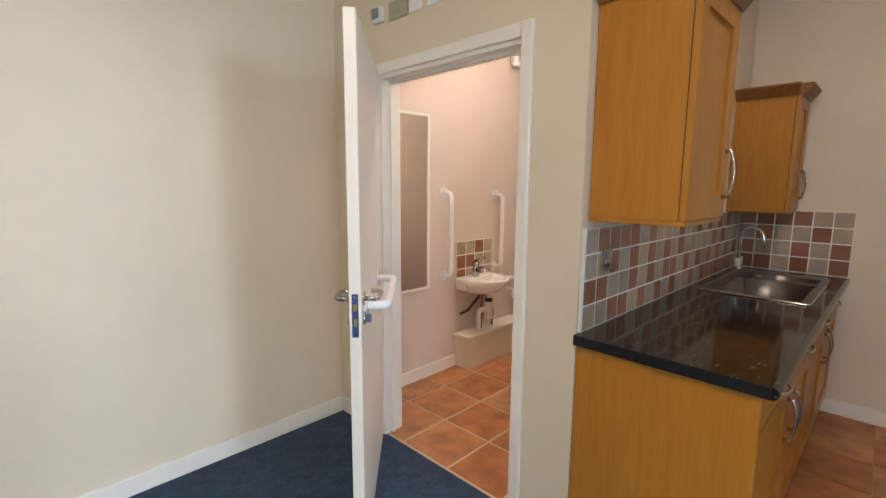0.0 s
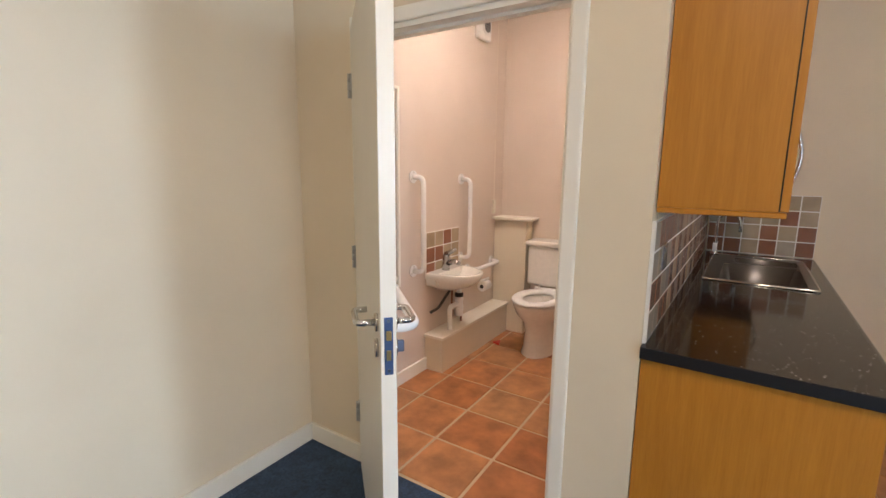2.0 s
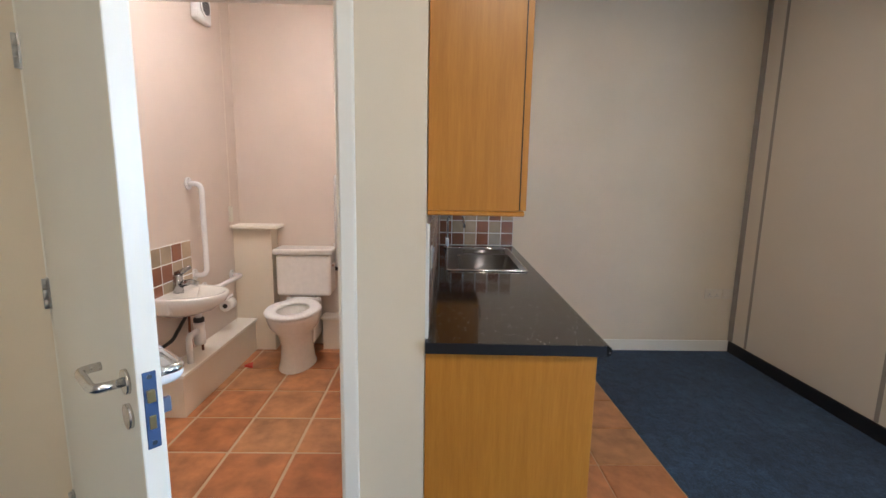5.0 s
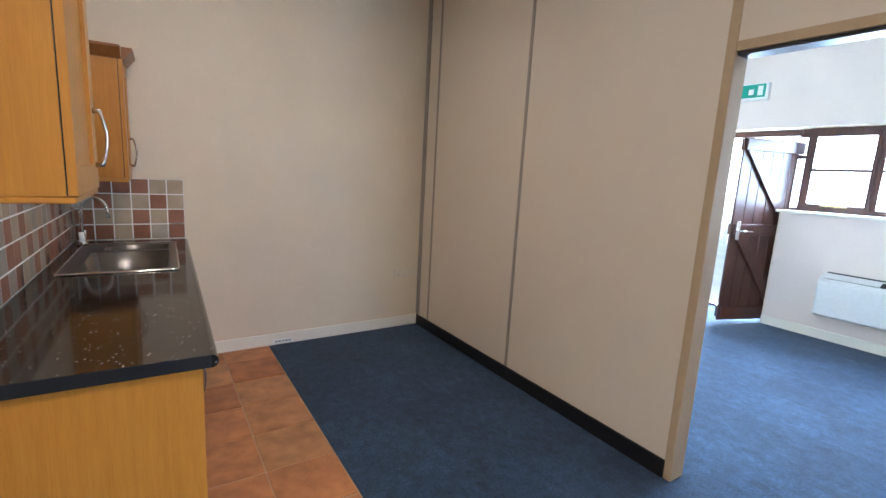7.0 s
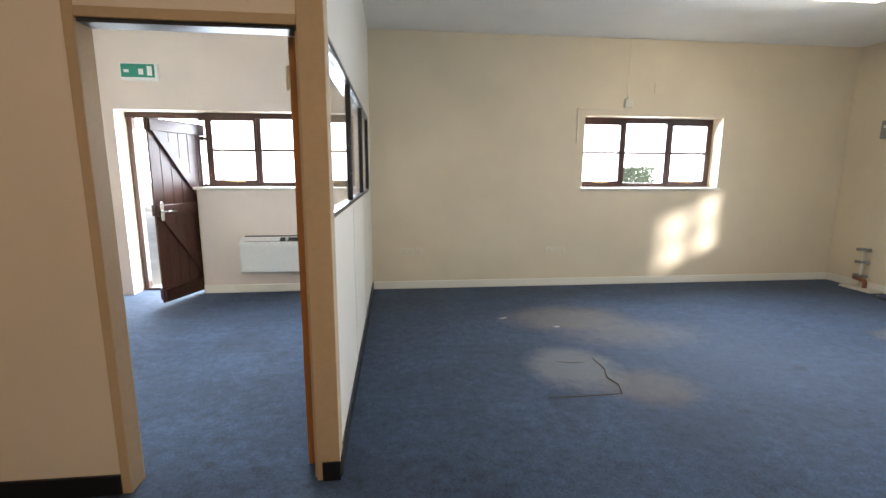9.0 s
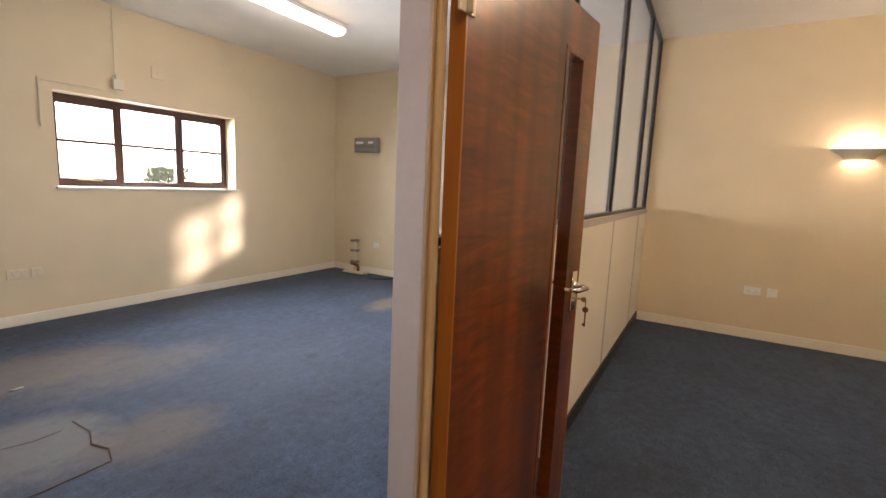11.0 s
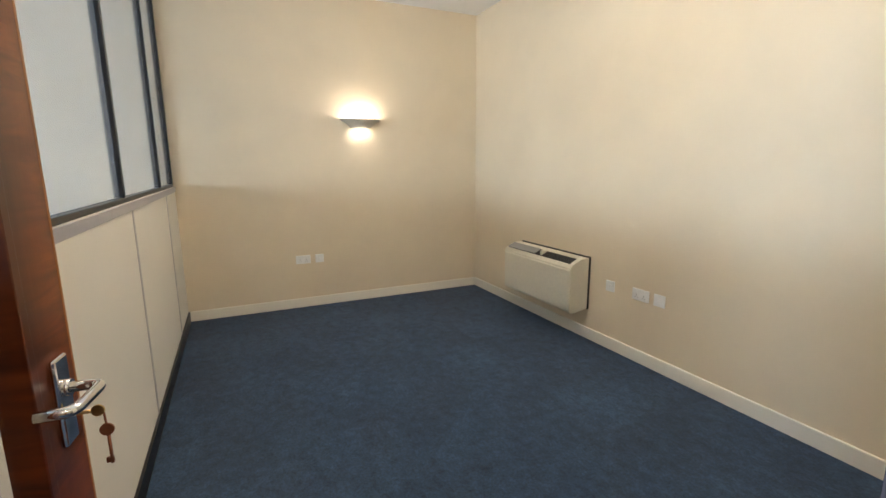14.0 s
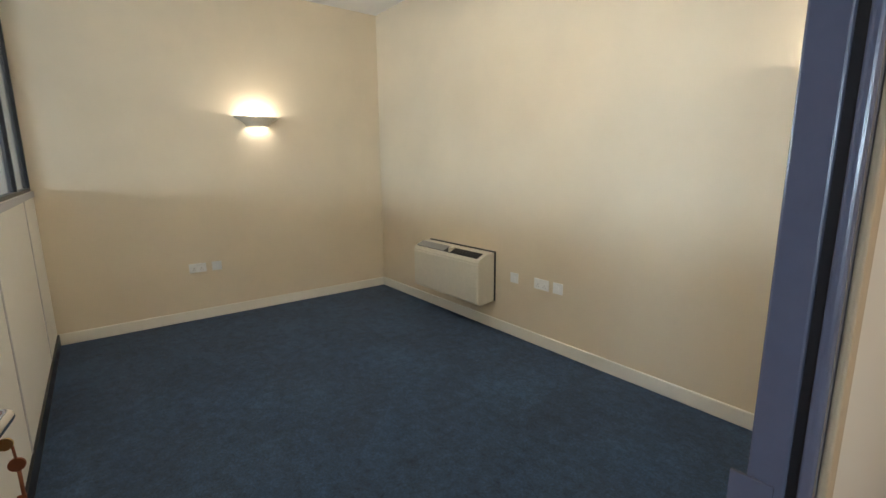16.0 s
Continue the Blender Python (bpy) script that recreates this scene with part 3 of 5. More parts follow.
part("seal", boxes((-1.4588, -1.4492, 0.240, 0.284, 0.0, 2.035)), "black", fw, "black rubber door seal")
part("door_stop", box(-1.449, -1.436, 0.231, 0.284, 0.0, 2.035, 0.005, 3), "trim_shaded", fw)
part("edge_trim", box(-1.4358, -1.427, 0.250, 0.2845, 0.0, H, 0.003, 2), "trim_beige", fw)
part("strike_plate", box(-1.511, -1.468, 0.2310, 0.2358, 0.90, 1.089, 0.001), "trim_shaded", fw)
part("strike_hole", boxes((-1.492, -1.478, 0.2300, 0.2310, 0.95, 1.050)), "black", fw)
part("head", box(-1.490, -1.432, -0.6535, 0.2359, 2.036, 2.078, 0.004), "trim_grey", fw)

# ---- doors ----
def lever(parent, x, y, z, side, reach, mat="nickel", cranked=True):
    """A lever handle on the face at y; side is the face's outward sign, reach the way the lever points along x."""
    bm = bmesh.new()
    line = rounded([(x, y, z), (x, y + side * 0.058, z), (x + reach * 0.125, y + side * 0.058, z)] + ([(x + reach * 0.125, y + side * 0.018, z)] if cranked else []), 0.022)
    tube(bm, line, 0.0095, 10)
    h = part("handle", bm, mat, parent, "satin metal lever handle")
    bm = bmesh.new()
    tube(bm, [(x, y, z), (x, y + side * 0.008, z)], 0.026, 20)
    part("rose", bm, mat, h)
    return h


def hinge(parent, x, y, z, mat="steel"):
    bm = boxes((x - 0.016, x + 0.014, y - 0.0025, y + 0.0025, z - 0.05, z + 0.05))
    h = part("hinge", bm, mat, parent, "steel butt hinge")
    for k in range(3):
        bm = bmesh.new()
        tube(bm, [(x, y - 0.007, z - 0.05 + 0.0337 * k), (x, y - 0.007, z - 0.0185 + 0.0337 * k)], 0.008, 10)
        part("knuckle", bm, mat, h)
    return h


# white toilet door: local x runs from the hinge to the latch edge, local +y is the face with the grab rail
hx, hy = 1.552, 1.962
du = Vector((0.931 - hx, 1.280 - hy))
LW = du.length
d1 = thing("door_1", "white painted toilet door standing open into the hall", "door", (hx, hy, 0), math.degrees(math.atan2(du.y, du.x)))
d1["kind"] = "structure"
part("leaf", box(0.0, LW, -0.022, 0.022, 0.008, 2.052, 0.003), "door_white", d1, "flush white painted door leaf")
part("lock_plate", box(LW - 0.001, LW + 0.002, -0.012, 0.012, 0.92, 1.082, 0.001, 1), "blue_film", d1, "lock faceplate under blue protective film")
part("latch", box(LW, LW + 0.010, -0.007, 0.007, 1.020, 1.045, 0.002), "brass", d1)
part("dead_bolt", box(LW, LW + 0.004, -0.006, 0.006, 0.962, 0.990, 0.001), "brass", d1)
for zz in (1.072, 0.932):
    bm = bmesh.new()
    tube(bm, [(LW + 0.001, 0, zz), (LW + 0.003, 0, zz)], 0.005, 10)
    part("screw", bm, "chrome", d1)
for side in (1, -1):
    lever(d1, LW - 0.062, side * 0.022, 1.05, side, -1)
    bm = bmesh.new()
    tube(bm, [(LW - 0.062, side * 0.022, 0.975), (LW - 0.062, side * 0.031, 0.975)], 0.026, 20)
    part("escutcheon", bm, "nickel", d1)
part("thumb_turn", box(LW - 0.068, LW - 0.056, 0.031, 0.052, 0.958, 0.992, 0.003), "blue_label", d1, "blue grey thumb turn")
bm = bmesh.new()
tube(bm, rounded([(LW - 0.15, 0.022, 1.0), (LW - 0.15, 0.105, 1.0), (LW - 0.68, 0.105, 1.0), (LW - 0.68, 0.022, 1.0)], 0.05), 0.0175, 14)
gr = part("grab_rail", bm, "rail_white", d1, "white coated grab rail")
for xx in (LW - 0.15, LW - 0.68):
    bm = bmesh.new()
    tube(bm, [(xx, 0.022, 1.0), (xx, 0.030, 1.0)], 0.038, 20)
    part("flange", bm, "rail_white", gr)
for zz in (0.31, 1.075, 1.82):
    hinge(d1, 0.006, -0.025, zz)

# lining and architrave of the toilet door
df = thing("door_frame_toilet", "cream gloss painted door lining and architrave", "door frame")
df["kind"] = "structure"
part("lining", boxes((XW - 0.002, 1.705, 1.014, 1.046, 0, 2.062)), "gloss", df)
part("lining", boxes((XW - 0.002, 1.705, 1.937, 1.969, 0, 2.062)), "gloss", df)
part("lining", boxes((XW - 0.002, 1.705, 1.046, 1.937, 2.030, 2.062)), "gloss", df)
part("door_stop", boxes((1.630, 1.645, 1.046, 1.058, 0, 2.030)), "gloss", df)
part("door_stop", boxes((1.630, 1.645, 1.925, 1.937, 0, 2.030)), "gloss", df)
part("door_stop", boxes((1.630, 1.645, 1.058, 1.925, 2.018, 2.030)), "gloss", df)
part("architrave", box(XW - 0.020, XW, 0.982, 1.036, 0, 2.108, 0.007, 3), "gloss", df)
part("architrave", box(XW - 0.020, XW, 1.949, 2.006, 0, 2.108, 0.007, 3), "gloss", df)
part("architrave", box(XW - 0.019, XW, 1.036, 1.949, 2.050, 2.106, 0.007, 3), "gloss", df)
part("strike_plate", boxes((1.605, 1.623, 1.0445, 1.0475, 0.92, 1.06)), "steel", df)


def veneer_door(name, label, loc, rz, face, w=0.83, keys=False):
    """A mahogany door with a tall narrow vision panel; local x from the hinge, face is the side with the keys."""
    d = thing(name, label, "door", loc, rz)
    d["kind"] = "structure"
    s0, s1, z0, z1 = w - 0.265, w - 0.126, 0.22, 1.88
    part("leaf", boxes((0.006, s0, -0.022, 0.022, 0.01, 2.03), (s1, w - 0.006, -0.022, 0.022, 0.01, 2.03), (s0, s1, -0.022, 0.022, 0.01, z0), (s0, s1, -0.022, 0.022, z1, 2.03)), "mahogany", d, "figured mahogany veneer leaf")
    part("lipping", boxes((0.0, 0.006, -0.0225, 0.0225, 0.01, 2.03)), "door_edge", d, "lighter oak edge lipping")
    part("lipping", boxes((w - 0.006, w, -0.0225, 0.0225, 0.01, 2.03)), "door_edge", d)
    for a0, a1, c0, c1 in ((s0 - 0.012, s0 + 0.008, z0 - 0.012, z1 + 0.012), (s1 - 0.008, s1 + 0.012, z0 - 0.012, z1 + 0.012), (s0 + 0.008, s1 - 0.008, z0 - 0.012, z0 + 0.008), (s0 + 0.008, s1 - 0.008, z1 - 0.008, z1 + 0.012)):
        part("glazing_bead", box(a0, a1, -0.0245, 0.0245, c0, c1, 0.002), "mahogany", d)
    p = part("vision_pane", boxes((s0 + 0.008, s1 - 0.008, -0.003, 0.003, z0 + 0.008, z1 - 0.008)), "glass", d, "narrow clear vision panel")
    p.visible_shadow = False
    for side in (1, -1):
        pl = part("lock_plate", box(w - 0.082, w - 0.038, side * 0.022, side * 0.031, 0.982, 1.134, 0.004), "chrome", d, "polished chrome lever plate")
        # a lever whose end turns back to the door
        bm = bmesh.new()
        tube(bm, rounded([(w - 0.062, side * 0.03, 1.080), (w - 0.062, side * 0.084, 1.080), (w - 0.162, side * 0.082, 1.083), (w - 0.166, side * 0.036, 1.083)], 0.018), 0.0088, 12)
        tube(bm, [(w - 0.062, side * 0.031, 1.080), (w - 0.062, side * 0.040, 1.080)], 0.014, 14)
        part("lever", bm, "chrome", pl)
    if keys:
        f = face
        bm = bmesh.new()
        tube(bm, [(w - 0.062, f * 0.031, 1.032), (w - 0.062, f * 0.062, 1.032)], 0.0035, 8)
        tube(bm, [(w - 0.064, f * 0.071, 1.032), (w - 0.060, f * 0.071, 1.032)], 0.010, 14)
        k = part("key", bm, "brass", d, "brass key left in the lock")
        bm = bmesh.new()
        tube(bm, [(w - 0.060, f * 0.078, 1.026), (w - 0.060, f * 0.079, 1.005)], 0.0018, 6)
        tube(bm, [(w - 0.062, f * 0.079, 0.994), (w - 0.058, f * 0.079, 0.994)], 0.011, 14)
        tube(bm, [(w - 0.060, f * 0.080, 0.983), (w - 0.060, f * 0.080, 0.930)], 0.0026, 6)
        bx(bm, w - 0.062, w - 0.058, min(f * 0.072, f * 0.083), max(f * 0.072, f * 0.083), 0.932, 0.941)
        part("spare_key", bm, "copper", k)
    zz = 1.86
    bm = boxes((-0.030, 0.030, face * 0.023 - 0.003, face * 0.023 + 0.003, zz - 0.05, zz + 0.05))
    tube(bm, [(0, face * 0.030, zz - 0.05), (0, face * 0.030, zz + 0.05)], 0.008, 8)
    part("hinge", bm, "cream_plastic", d, "cream painted hinge")
    return d


veneer_door("door_2", "mahogany veneer office door standing wide open with keys", (-1.478, -0.636, 0), 173.1, -1, 0.83, True)
veneer_door("door_3", "mahogany veneer door standing open into the entrance office", (0.408, YP - 0.115, 0), -89.0, 1, 0.80)


# ---- windows and entrance ----
def window(name, x0, x1, z0, z1, y, cols, label, posts=()):
    """A dark stained casement window with a middle rail; cols are the edges of its lights."""
    th = thing(name, label, "window")
    th["kind"] = "structure"
    part("frame", boxes((x0, x1, y - 0.035, y + 0.035, z0, z0 + 0.045), (x0, x1, y - 0.035, y + 0.035, z1 - 0.055, z1), (x0, x0 + 0.045, y - 0.035, y + 0.035, z0 + 0.045, z1 - 0.055), (x1 - 0.045, x1, y - 0.035, y + 0.035, z0 + 0.045, z1 - 0.055)), "dark_wood", th, "dark stained window frame")
    zm = (z0 + z1) / 2
    edges = [x0 + 0.045] + list(cols) + [x1 - 0.045]
    for c in cols:
        part("mullion", box(c - 0.022, c + 0.022, y - 0.034, y + 0.034, z0 + 0.045, z1 - 0.055, 0.004), "dark_wood", th)
    for i, (a, c) in enumerate(zip(edges, edges[1:])):
        a, c = a + (0.022 if i else 0), c - (0.022 if i < len(cols) else 0)
        # the outer lights are opening casements, the middle one is fixed with slim beads
        st, rl, d = (0.034, 0.036, 0.040) if i != 1 else (0.008, 0.010, 0.030)
        lo, hi = z0 + 0.045, z1 - 0.055
        sash = part("sash", boxes((a, c, y - 0.020, y + d, lo, lo + rl), (a, c, y - 0.020, y + d, hi - rl, hi), (a, a + st, y - 0.020, y + d, lo + rl, hi - rl), (c - st, c, y - 0.020, y + d, lo + rl, hi - rl), (a + st, c - st, y - 0.016, y + d - 0.004, zm - 0.014, zm + 0.014)), "dark_wood", th)
        for g0, g1 in ((lo + rl, zm - 0.014), (zm + 0.014, hi - rl)):
            g = part("pane", boxes((a + st, c - st, y + 0.004, y + 0.010, g0, g1)), "glass", sash)
            g.visible_shadow = False
        if i != 1:
            bm = bmesh.new()
            m = (a + c) / 2
            tube(bm, [(m - 0.11, y + 0.05, z0 + 0.062), (m + 0.11, y + 0.055, z0 + 0.066)], 0.006, 8)
            bx(bm, m - 0.03, m - 0.01, y + 0.036, y + 0.06, z0 + 0.052, z0 + 0.075)
            part("casement_stay", bm, "brass", sash, "metal casement stay")
    return th


window("window_3", -4.255, -2.40, 1.275, 2.165, YS - 0.225, (-3.64, -3.02), "dark stained timber casement window in the large room")
structure("window_sill", box(-4.29, -2.375, YS - 0.19, YS + 0.03, 1.247, 1.275, 0.006), "gloss", "white painted window board")
w5 = window("window_5", 1.98, 3.30, 1.275, 2.165, XL - 0.205, (2.64,), "dark stained timber casement window in the west wall")
w5.matrix_world = pose(0, 0, 0, 0, 0, -90)
structure("window_sill_west", box(XL - 0.17, XL + 0.03, -3.325, -1.955, 1.247, 1.275, 0.006), "gloss", "white painted window board")
window("window_4", 0.45, 2.19, 1.275, 2.135, YS - 0.20, (0.99, 1.585), "dark stained timber casement window beside the entrance door")
structure("window_sill_entrance", box(0.42, 2.31, YS - 0.165, YS + 0.03, 1.247, 1.275, 0.006), "gloss", "white painted window board")
ef = thing("door_frame_entrance", "dark stained timber entrance frame with a glazed sidelight", "door frame")
ef["kind"] = "structure"
part("post", box(2.254, 2.268, YS - 0.24, YS - 0.16, 0.0, 2.07, 0.003), "dark_wood", ef)
part("transom", box(2.19, 2.254, YS - 0.235, YS - 0.165, 2.045, 2.13, 0.003), "dark_wood", ef)
part("transom", box(2.19, 2.254, YS - 0.235, YS - 0.165, 1.82, 1.86, 0.003), "dark_wood", ef)
part("transom", box(2.19, 2.254, YS - 0.235, YS - 0.165, 1.256, 1.30, 0.003), "dark_wood", ef)
for g0, g1 in ((1.30, 1.82), (1.86, 2.045)):
    p = part("sidelight_pane", boxes((2.19, 2.254, YS - 0.203, YS - 0.197, g0, g1)), "glass", ef, "narrow clear sidelight pane")
    p.visible_shadow = False
part("post", box(3.02, 3.078, YS - 0.30, YS - 0.22, 0.0, 2.09, 0.004), "dark_wood", ef)
part("head", box(2.268, 3.078, YS - 0.30, YS - 0.20, 2.07, 2.13, 0.004), "dark_wood", ef)
part("threshold", box(2.275, 3.08, YS - 0.35, YS - 0.20, -0.01, 0.025, 0.006), "dark_wood", ef)

# ledged and braced entrance door, local x from the hinge
ed = thing("door_4", "dark stained ledged and braced entrance door standing open", "door", (2.25, YS - 0.235, 0), math.degrees(math.atan2(0.735, 0.255)))
ed["kind"] = "structure"
n = 6
for i in range(n):
    w = 0.785 / n
    part("board", box(i * w + 0.002, (i + 1) * w - 0.002, -0.012, 0.012, 0.03, 2.0, 0.004), "dark_wood", ed)
for zz in (0.06, 0.98, 1.87):
    part("ledge", box(0.01, 0.775, -0.045, -0.013, zz, zz + 0.12, 0.006), "dark_wood", ed)
    part("ledge", box(0.01, 0.775, 0.013, 0.040, zz, zz + 0.12, 0.006), "dark_wood", ed)
for z0, z1 in ((0.18, 0.98), (1.10, 1.87)):
    for s0, s1 in ((0.013, 0.038), (-0.043, -0.013)):
        part("brace", prism([(0.03, z0), (0.15, z0), (0.75, z1), (0.63, z1)], "y", s0, s1), "dark_wood", ed)
for side in (1, -1):
    lever(ed, 0.725, side * 0.04, 1.03, side, -1, "chrome", False)
    part("plate", box(0.705, 0.748, side * 0.040, side * 0.046, 0.93, 1.13, 0.003), "chrome", ed)


# ---- kitchen ----
def bow_handle(parent, p0, p1, out, mat="nickel"):
    """A bowed bar handle between p0 and p1, standing off along out."""
    a, b, o = Vector(p0), Vector(p1), Vector(out)
    bm = bmesh.new()
    pts = [a] + [a.lerp(b, k / 8) + o * (0.55 + 0.45 * math.sin(math.pi * k / 8)) for k in range(9)] + [b]
    tube(bm, pts, [0.009, 0.0075] + [0.0055] * 7 + [0.0075, 0.009], 8)
    return part("handle", bm, mat, parent, "satin nickel bow handle")


def shaker_front(parent, x0, x1, z0, z1, y, handle, drawer=False):
    """A framed door or drawer front that faces -y."""
    if drawer:
        d = part("drawer_front", box(x0, x1, y - 0.02, y, z0, z1, 0.004), "beech", parent)
        m = (x0 + x1) / 2
        bow_handle(d, (m - 0.055, y - 0.02, (z0 + z1) / 2), (m + 0.055, y - 0.02, (z0 + z1) / 2), (0, -0.032, 0))
        return d
    s = 0.075
    d = part("door", boxes((x0, x0 + s, y - 0.02, y, z0, z1), (x1 - s, x1, y - 0.02, y, z0, z1), (x0 + s, x1 - s, y - 0.02, y, z0, z0 + s), (x0 + s, x1 - s, y - 0.02, y, z1 - s, z1)), "beech", parent, "beech laminate framed door")
    part("panel", boxes((x0 + s - 0.004, x1 - s + 0.004, y - 0.008, y - 0.002, z0 + s - 0.004, z1 - s + 0.004)), "beech", d)
    hx_, hz0, hz1 = handle
    bow_handle(d, (hx_, y - 0.02, hz0), (hx_, y - 0.02, hz1), (0, -0.034, 0))
    return d


def wall_unit(x0, x1, z0, z1, group):
    u = thing("wall_cabinet", "beech laminate wall cabinet with a dark stained cornice", "kitchen cabinet", group=group)
    yb, yf = YK - 0.002, YK - 0.315
    part("body", box(x0, x1, yf, yb, z0 + 0.018, z1, 0.001, 1), "beech", u)
    part("base", box(x0 - 0.002, x1 + 0.002, yf - 0.02, yb, z0, z0 + 0.017, 0.003, 1), "beech", u)
    part("shadow_gap", boxes((x0 + 0.004, x1 - 0.004, yf - 0.004, yf, z0 + 0.02, z1 - 0.003)), "black", u)
    shaker_front(u, x0, x1, z0 + 0.020, z1 - 0.004, yf - 0.004, (x1 - 0.042, z0 + 0.095, z0 + 0.265))
    o = 0.055
    prof = [(0, 0), (0.012, 0.0), (0.02, 0.012), (o, 0.055), (o, 0.068), (0, 0.068)]
    part("cornice", prism([(yf - 0.022 - p, z1 - 0.01 + q) for p, q in prof], "x", x0 - 0.0, x1 + 0.0), "beech_dark", u, "dark stained cornice moulding")
    part("cornice", prism([(x1 + p, z1 - 0.01 + q) for p, q in prof], "y", yf - 0.02, yb), "beech_dark", u)
    part("cornice", prism([(x0 - p, z1 - 0.01 + q) for p, q in prof], "y", yf - 0.02, yb), "beech_dark", u)
    return in_kitchen(u)


wall_unit(1.630, 2.06, 1.340, 2.12, "kitchen wall cabinets")
wall_unit(3.50, 3.815, 1.312, 2.03, "kitchen wall cabinets")

edges = [1.60, 2.15, 2.70, 3.25, 3.80]
for i, (a, b) in enumerate(zip(edges, edges[1:])):
    u = thing("base_cabinet", "beech laminate base cabinet with a drawer and a framed door", "kitchen cabinet", group="kitchen base cabinets")
    part("body", box(a, b, 0.175, YK - 0.004, 0.13, 0.868 if i < 2 else 0.735, 0.001, 1), "beech", u)
    if i > 1:
        part("top_rail", boxes((a, b, 0.175, 0.193, 0.736, 0.868)), "beech", u)
    part("plinth", boxes((a, b, 0.215, 0.233, 0.002, 0.129)), "beech_dark", u)
    shaker_front(u, a + 0.002, b - 0.002, 0.735, 0.862, 0.173, None, True)
    x = b - 0.05 if i % 2 == 0 else a + 0.05
    shaker_front(u, a + 0.002, b - 0.002, 0.135, 0.730, 0.173, (x, 0.52, 0.68))
    in_kitchen(u)
in_kitchen(single("end_panel", box(1.5785, 1.599, 0.150, YK - 0.003, 0.002, 0.868, 0.0015, 1), "beech", "beech laminate end panel of the kitchen units", "cabinet panel"))

# worktop with a cut-out for the sink
SX0, SX1, SY0, SY1 = 2.76, 3.65, 0.185, 0.675
wt = thing("worktop", "black speckled laminate worktop with a gloss finish", "worktop")
a0, a1, b0, b1 = 1.556, 3.815, 0.108, YK - 0.002
cx0, cx1, cy0, cy1 = SX0 + 0.02, SX1 - 0.02, SY0 + 0.02, SY1 - 0.02


def frame_slab(outer, inner, z0, z1):
    """A slab with a rectangular hole, as one closed mesh."""
    bm = bmesh.new()
    lay = [[bm.verts.new((x, y, z)) for x, y in ((r[0], r[2]), (r[1], r[2]), (r[1], r[3]), (r[0], r[3]))] for z in (z0, z1) for r in (outer, inner)]
    ol, il, oh, ih = lay
    for k in range(4):
        j = (k + 1) % 4
        for q in ((oh[k], oh[j], ih[j], ih[k]), (ol[j], ol[k], il[k], il[j]), (ol[k], ol[j], oh[j], oh[k]), (il[j], il[k], ih[k], ih[j])):
            bm.faces.new(q)
    return bm


part("slab", frame_slab((a0, a1, b0 + 0.02, b1), (cx0, cx1, cy0, cy1), 0.870, 0.910), "worktop", wt)
nose = [(b0 + 0.0205, 0.870)] + [(b0 + 0.02 - 0.02 * math.sin(math.pi * k / 8), 0.890 - 0.02 * math.cos(math.pi * k / 8)) for k in range(9)] + [(b0 + 0.0205, 0.910)]
part("front_edge", prism(nose, "x", a0, a1), "worktop", wt)
part("end_edge", box(a0 - 0.0015, a0, b0 + 0.02, b1, 0.871, 0.909), "black", wt, "black edging strip")
in_kitchen(wt)

# inset sink
sk = thing("sink", "stainless steel inset kitchen sink with a deep bowl", "sink")
BX0, BX1, BY0, BY1 = 2.80, 3.33, 0.225, 0.60
HX0, HX1, HY0, HY1 = 3.38, 3.56, 0.225, 0.55
rim = boxes((SX0, BX0, SY0, SY1, 0.911, 0.916), (BX0, BX1, SY0, BY0, 0.911, 0.916), (BX0, BX1, BY1, SY1, 0.911, 0.916), (BX1, HX0, SY0, SY1, 0.911, 0.916), (HX0, HX1, SY0, HY0, 0.911, 0.916), (HX0, HX1, HY1, SY1, 0.911, 0.916), (HX1, SX1, SY0, SY1, 0.911, 0.916))
part("deck", rim, "dull_steel", sk)
bm = bmesh.new()
loop = [(SX0, SY0, 0.915), (SX1, SY0, 0.915), (SX1, SY1, 0.915), (SX0, SY1, 0.915), (SX0, SY0, 0.915)]
tube(bm, rounded([((SX0 + SX1) / 2, SY0, 0.915)] + [loop[1], loop[2], loop[3], loop[0]] + [((SX0 + SX1) / 2, SY0, 0.915)], 0.03), 0.0055, 8, False)
part("rolled_edge", bm, "chrome", sk, "bright rolled rim")


def bowl(name, x0, x1, y0, y1, depth):
    bm = bmesh.new()
    t, i = 0.913, 0.035
    top = [bm.verts.new(p) for p in ((x0, y0, t), (x1, y0, t), (x1, y1, t), (x0, y1, t))]
    low = [bm.verts.new(p) for p in ((x0 + i, y0 + i, t - depth), (x1 - i, y0 + i, t - depth), (x1 - i, y1 - i, t - depth), (x0 + i, y1 - i, t - depth))]
    for k in range(4):
        bm.faces.new((top[(k + 1) % 4], top[k], low[k], low[(k + 1) % 4]))
    bm.faces.new(low)
    bmesh.ops.bevel(bm, geom=[e for e in bm.edges if not e.is_boundary], offset=0.028, segments=3, affect="EDGES")
    for f in bm.faces:
        f.smooth = True
    return part(name, bm, "dull_steel", sk)


bw = bowl("bowl", BX0, BX1, BY0, BY1, 0.16)
hb = bowl("half_bowl", HX0, HX1, HY0, HY1, 0.10)
bm = bmesh.new()
lathe(bm, [(0.001, 0.0), (0.045, 0.0), (0.045, 0.004), (0.001, 0.004)], (BX1 - 0.11, 0.36, 0.755), 20)
part("waste", bm, "black", bw, "dark waste outlet")
bm = bmesh.new()
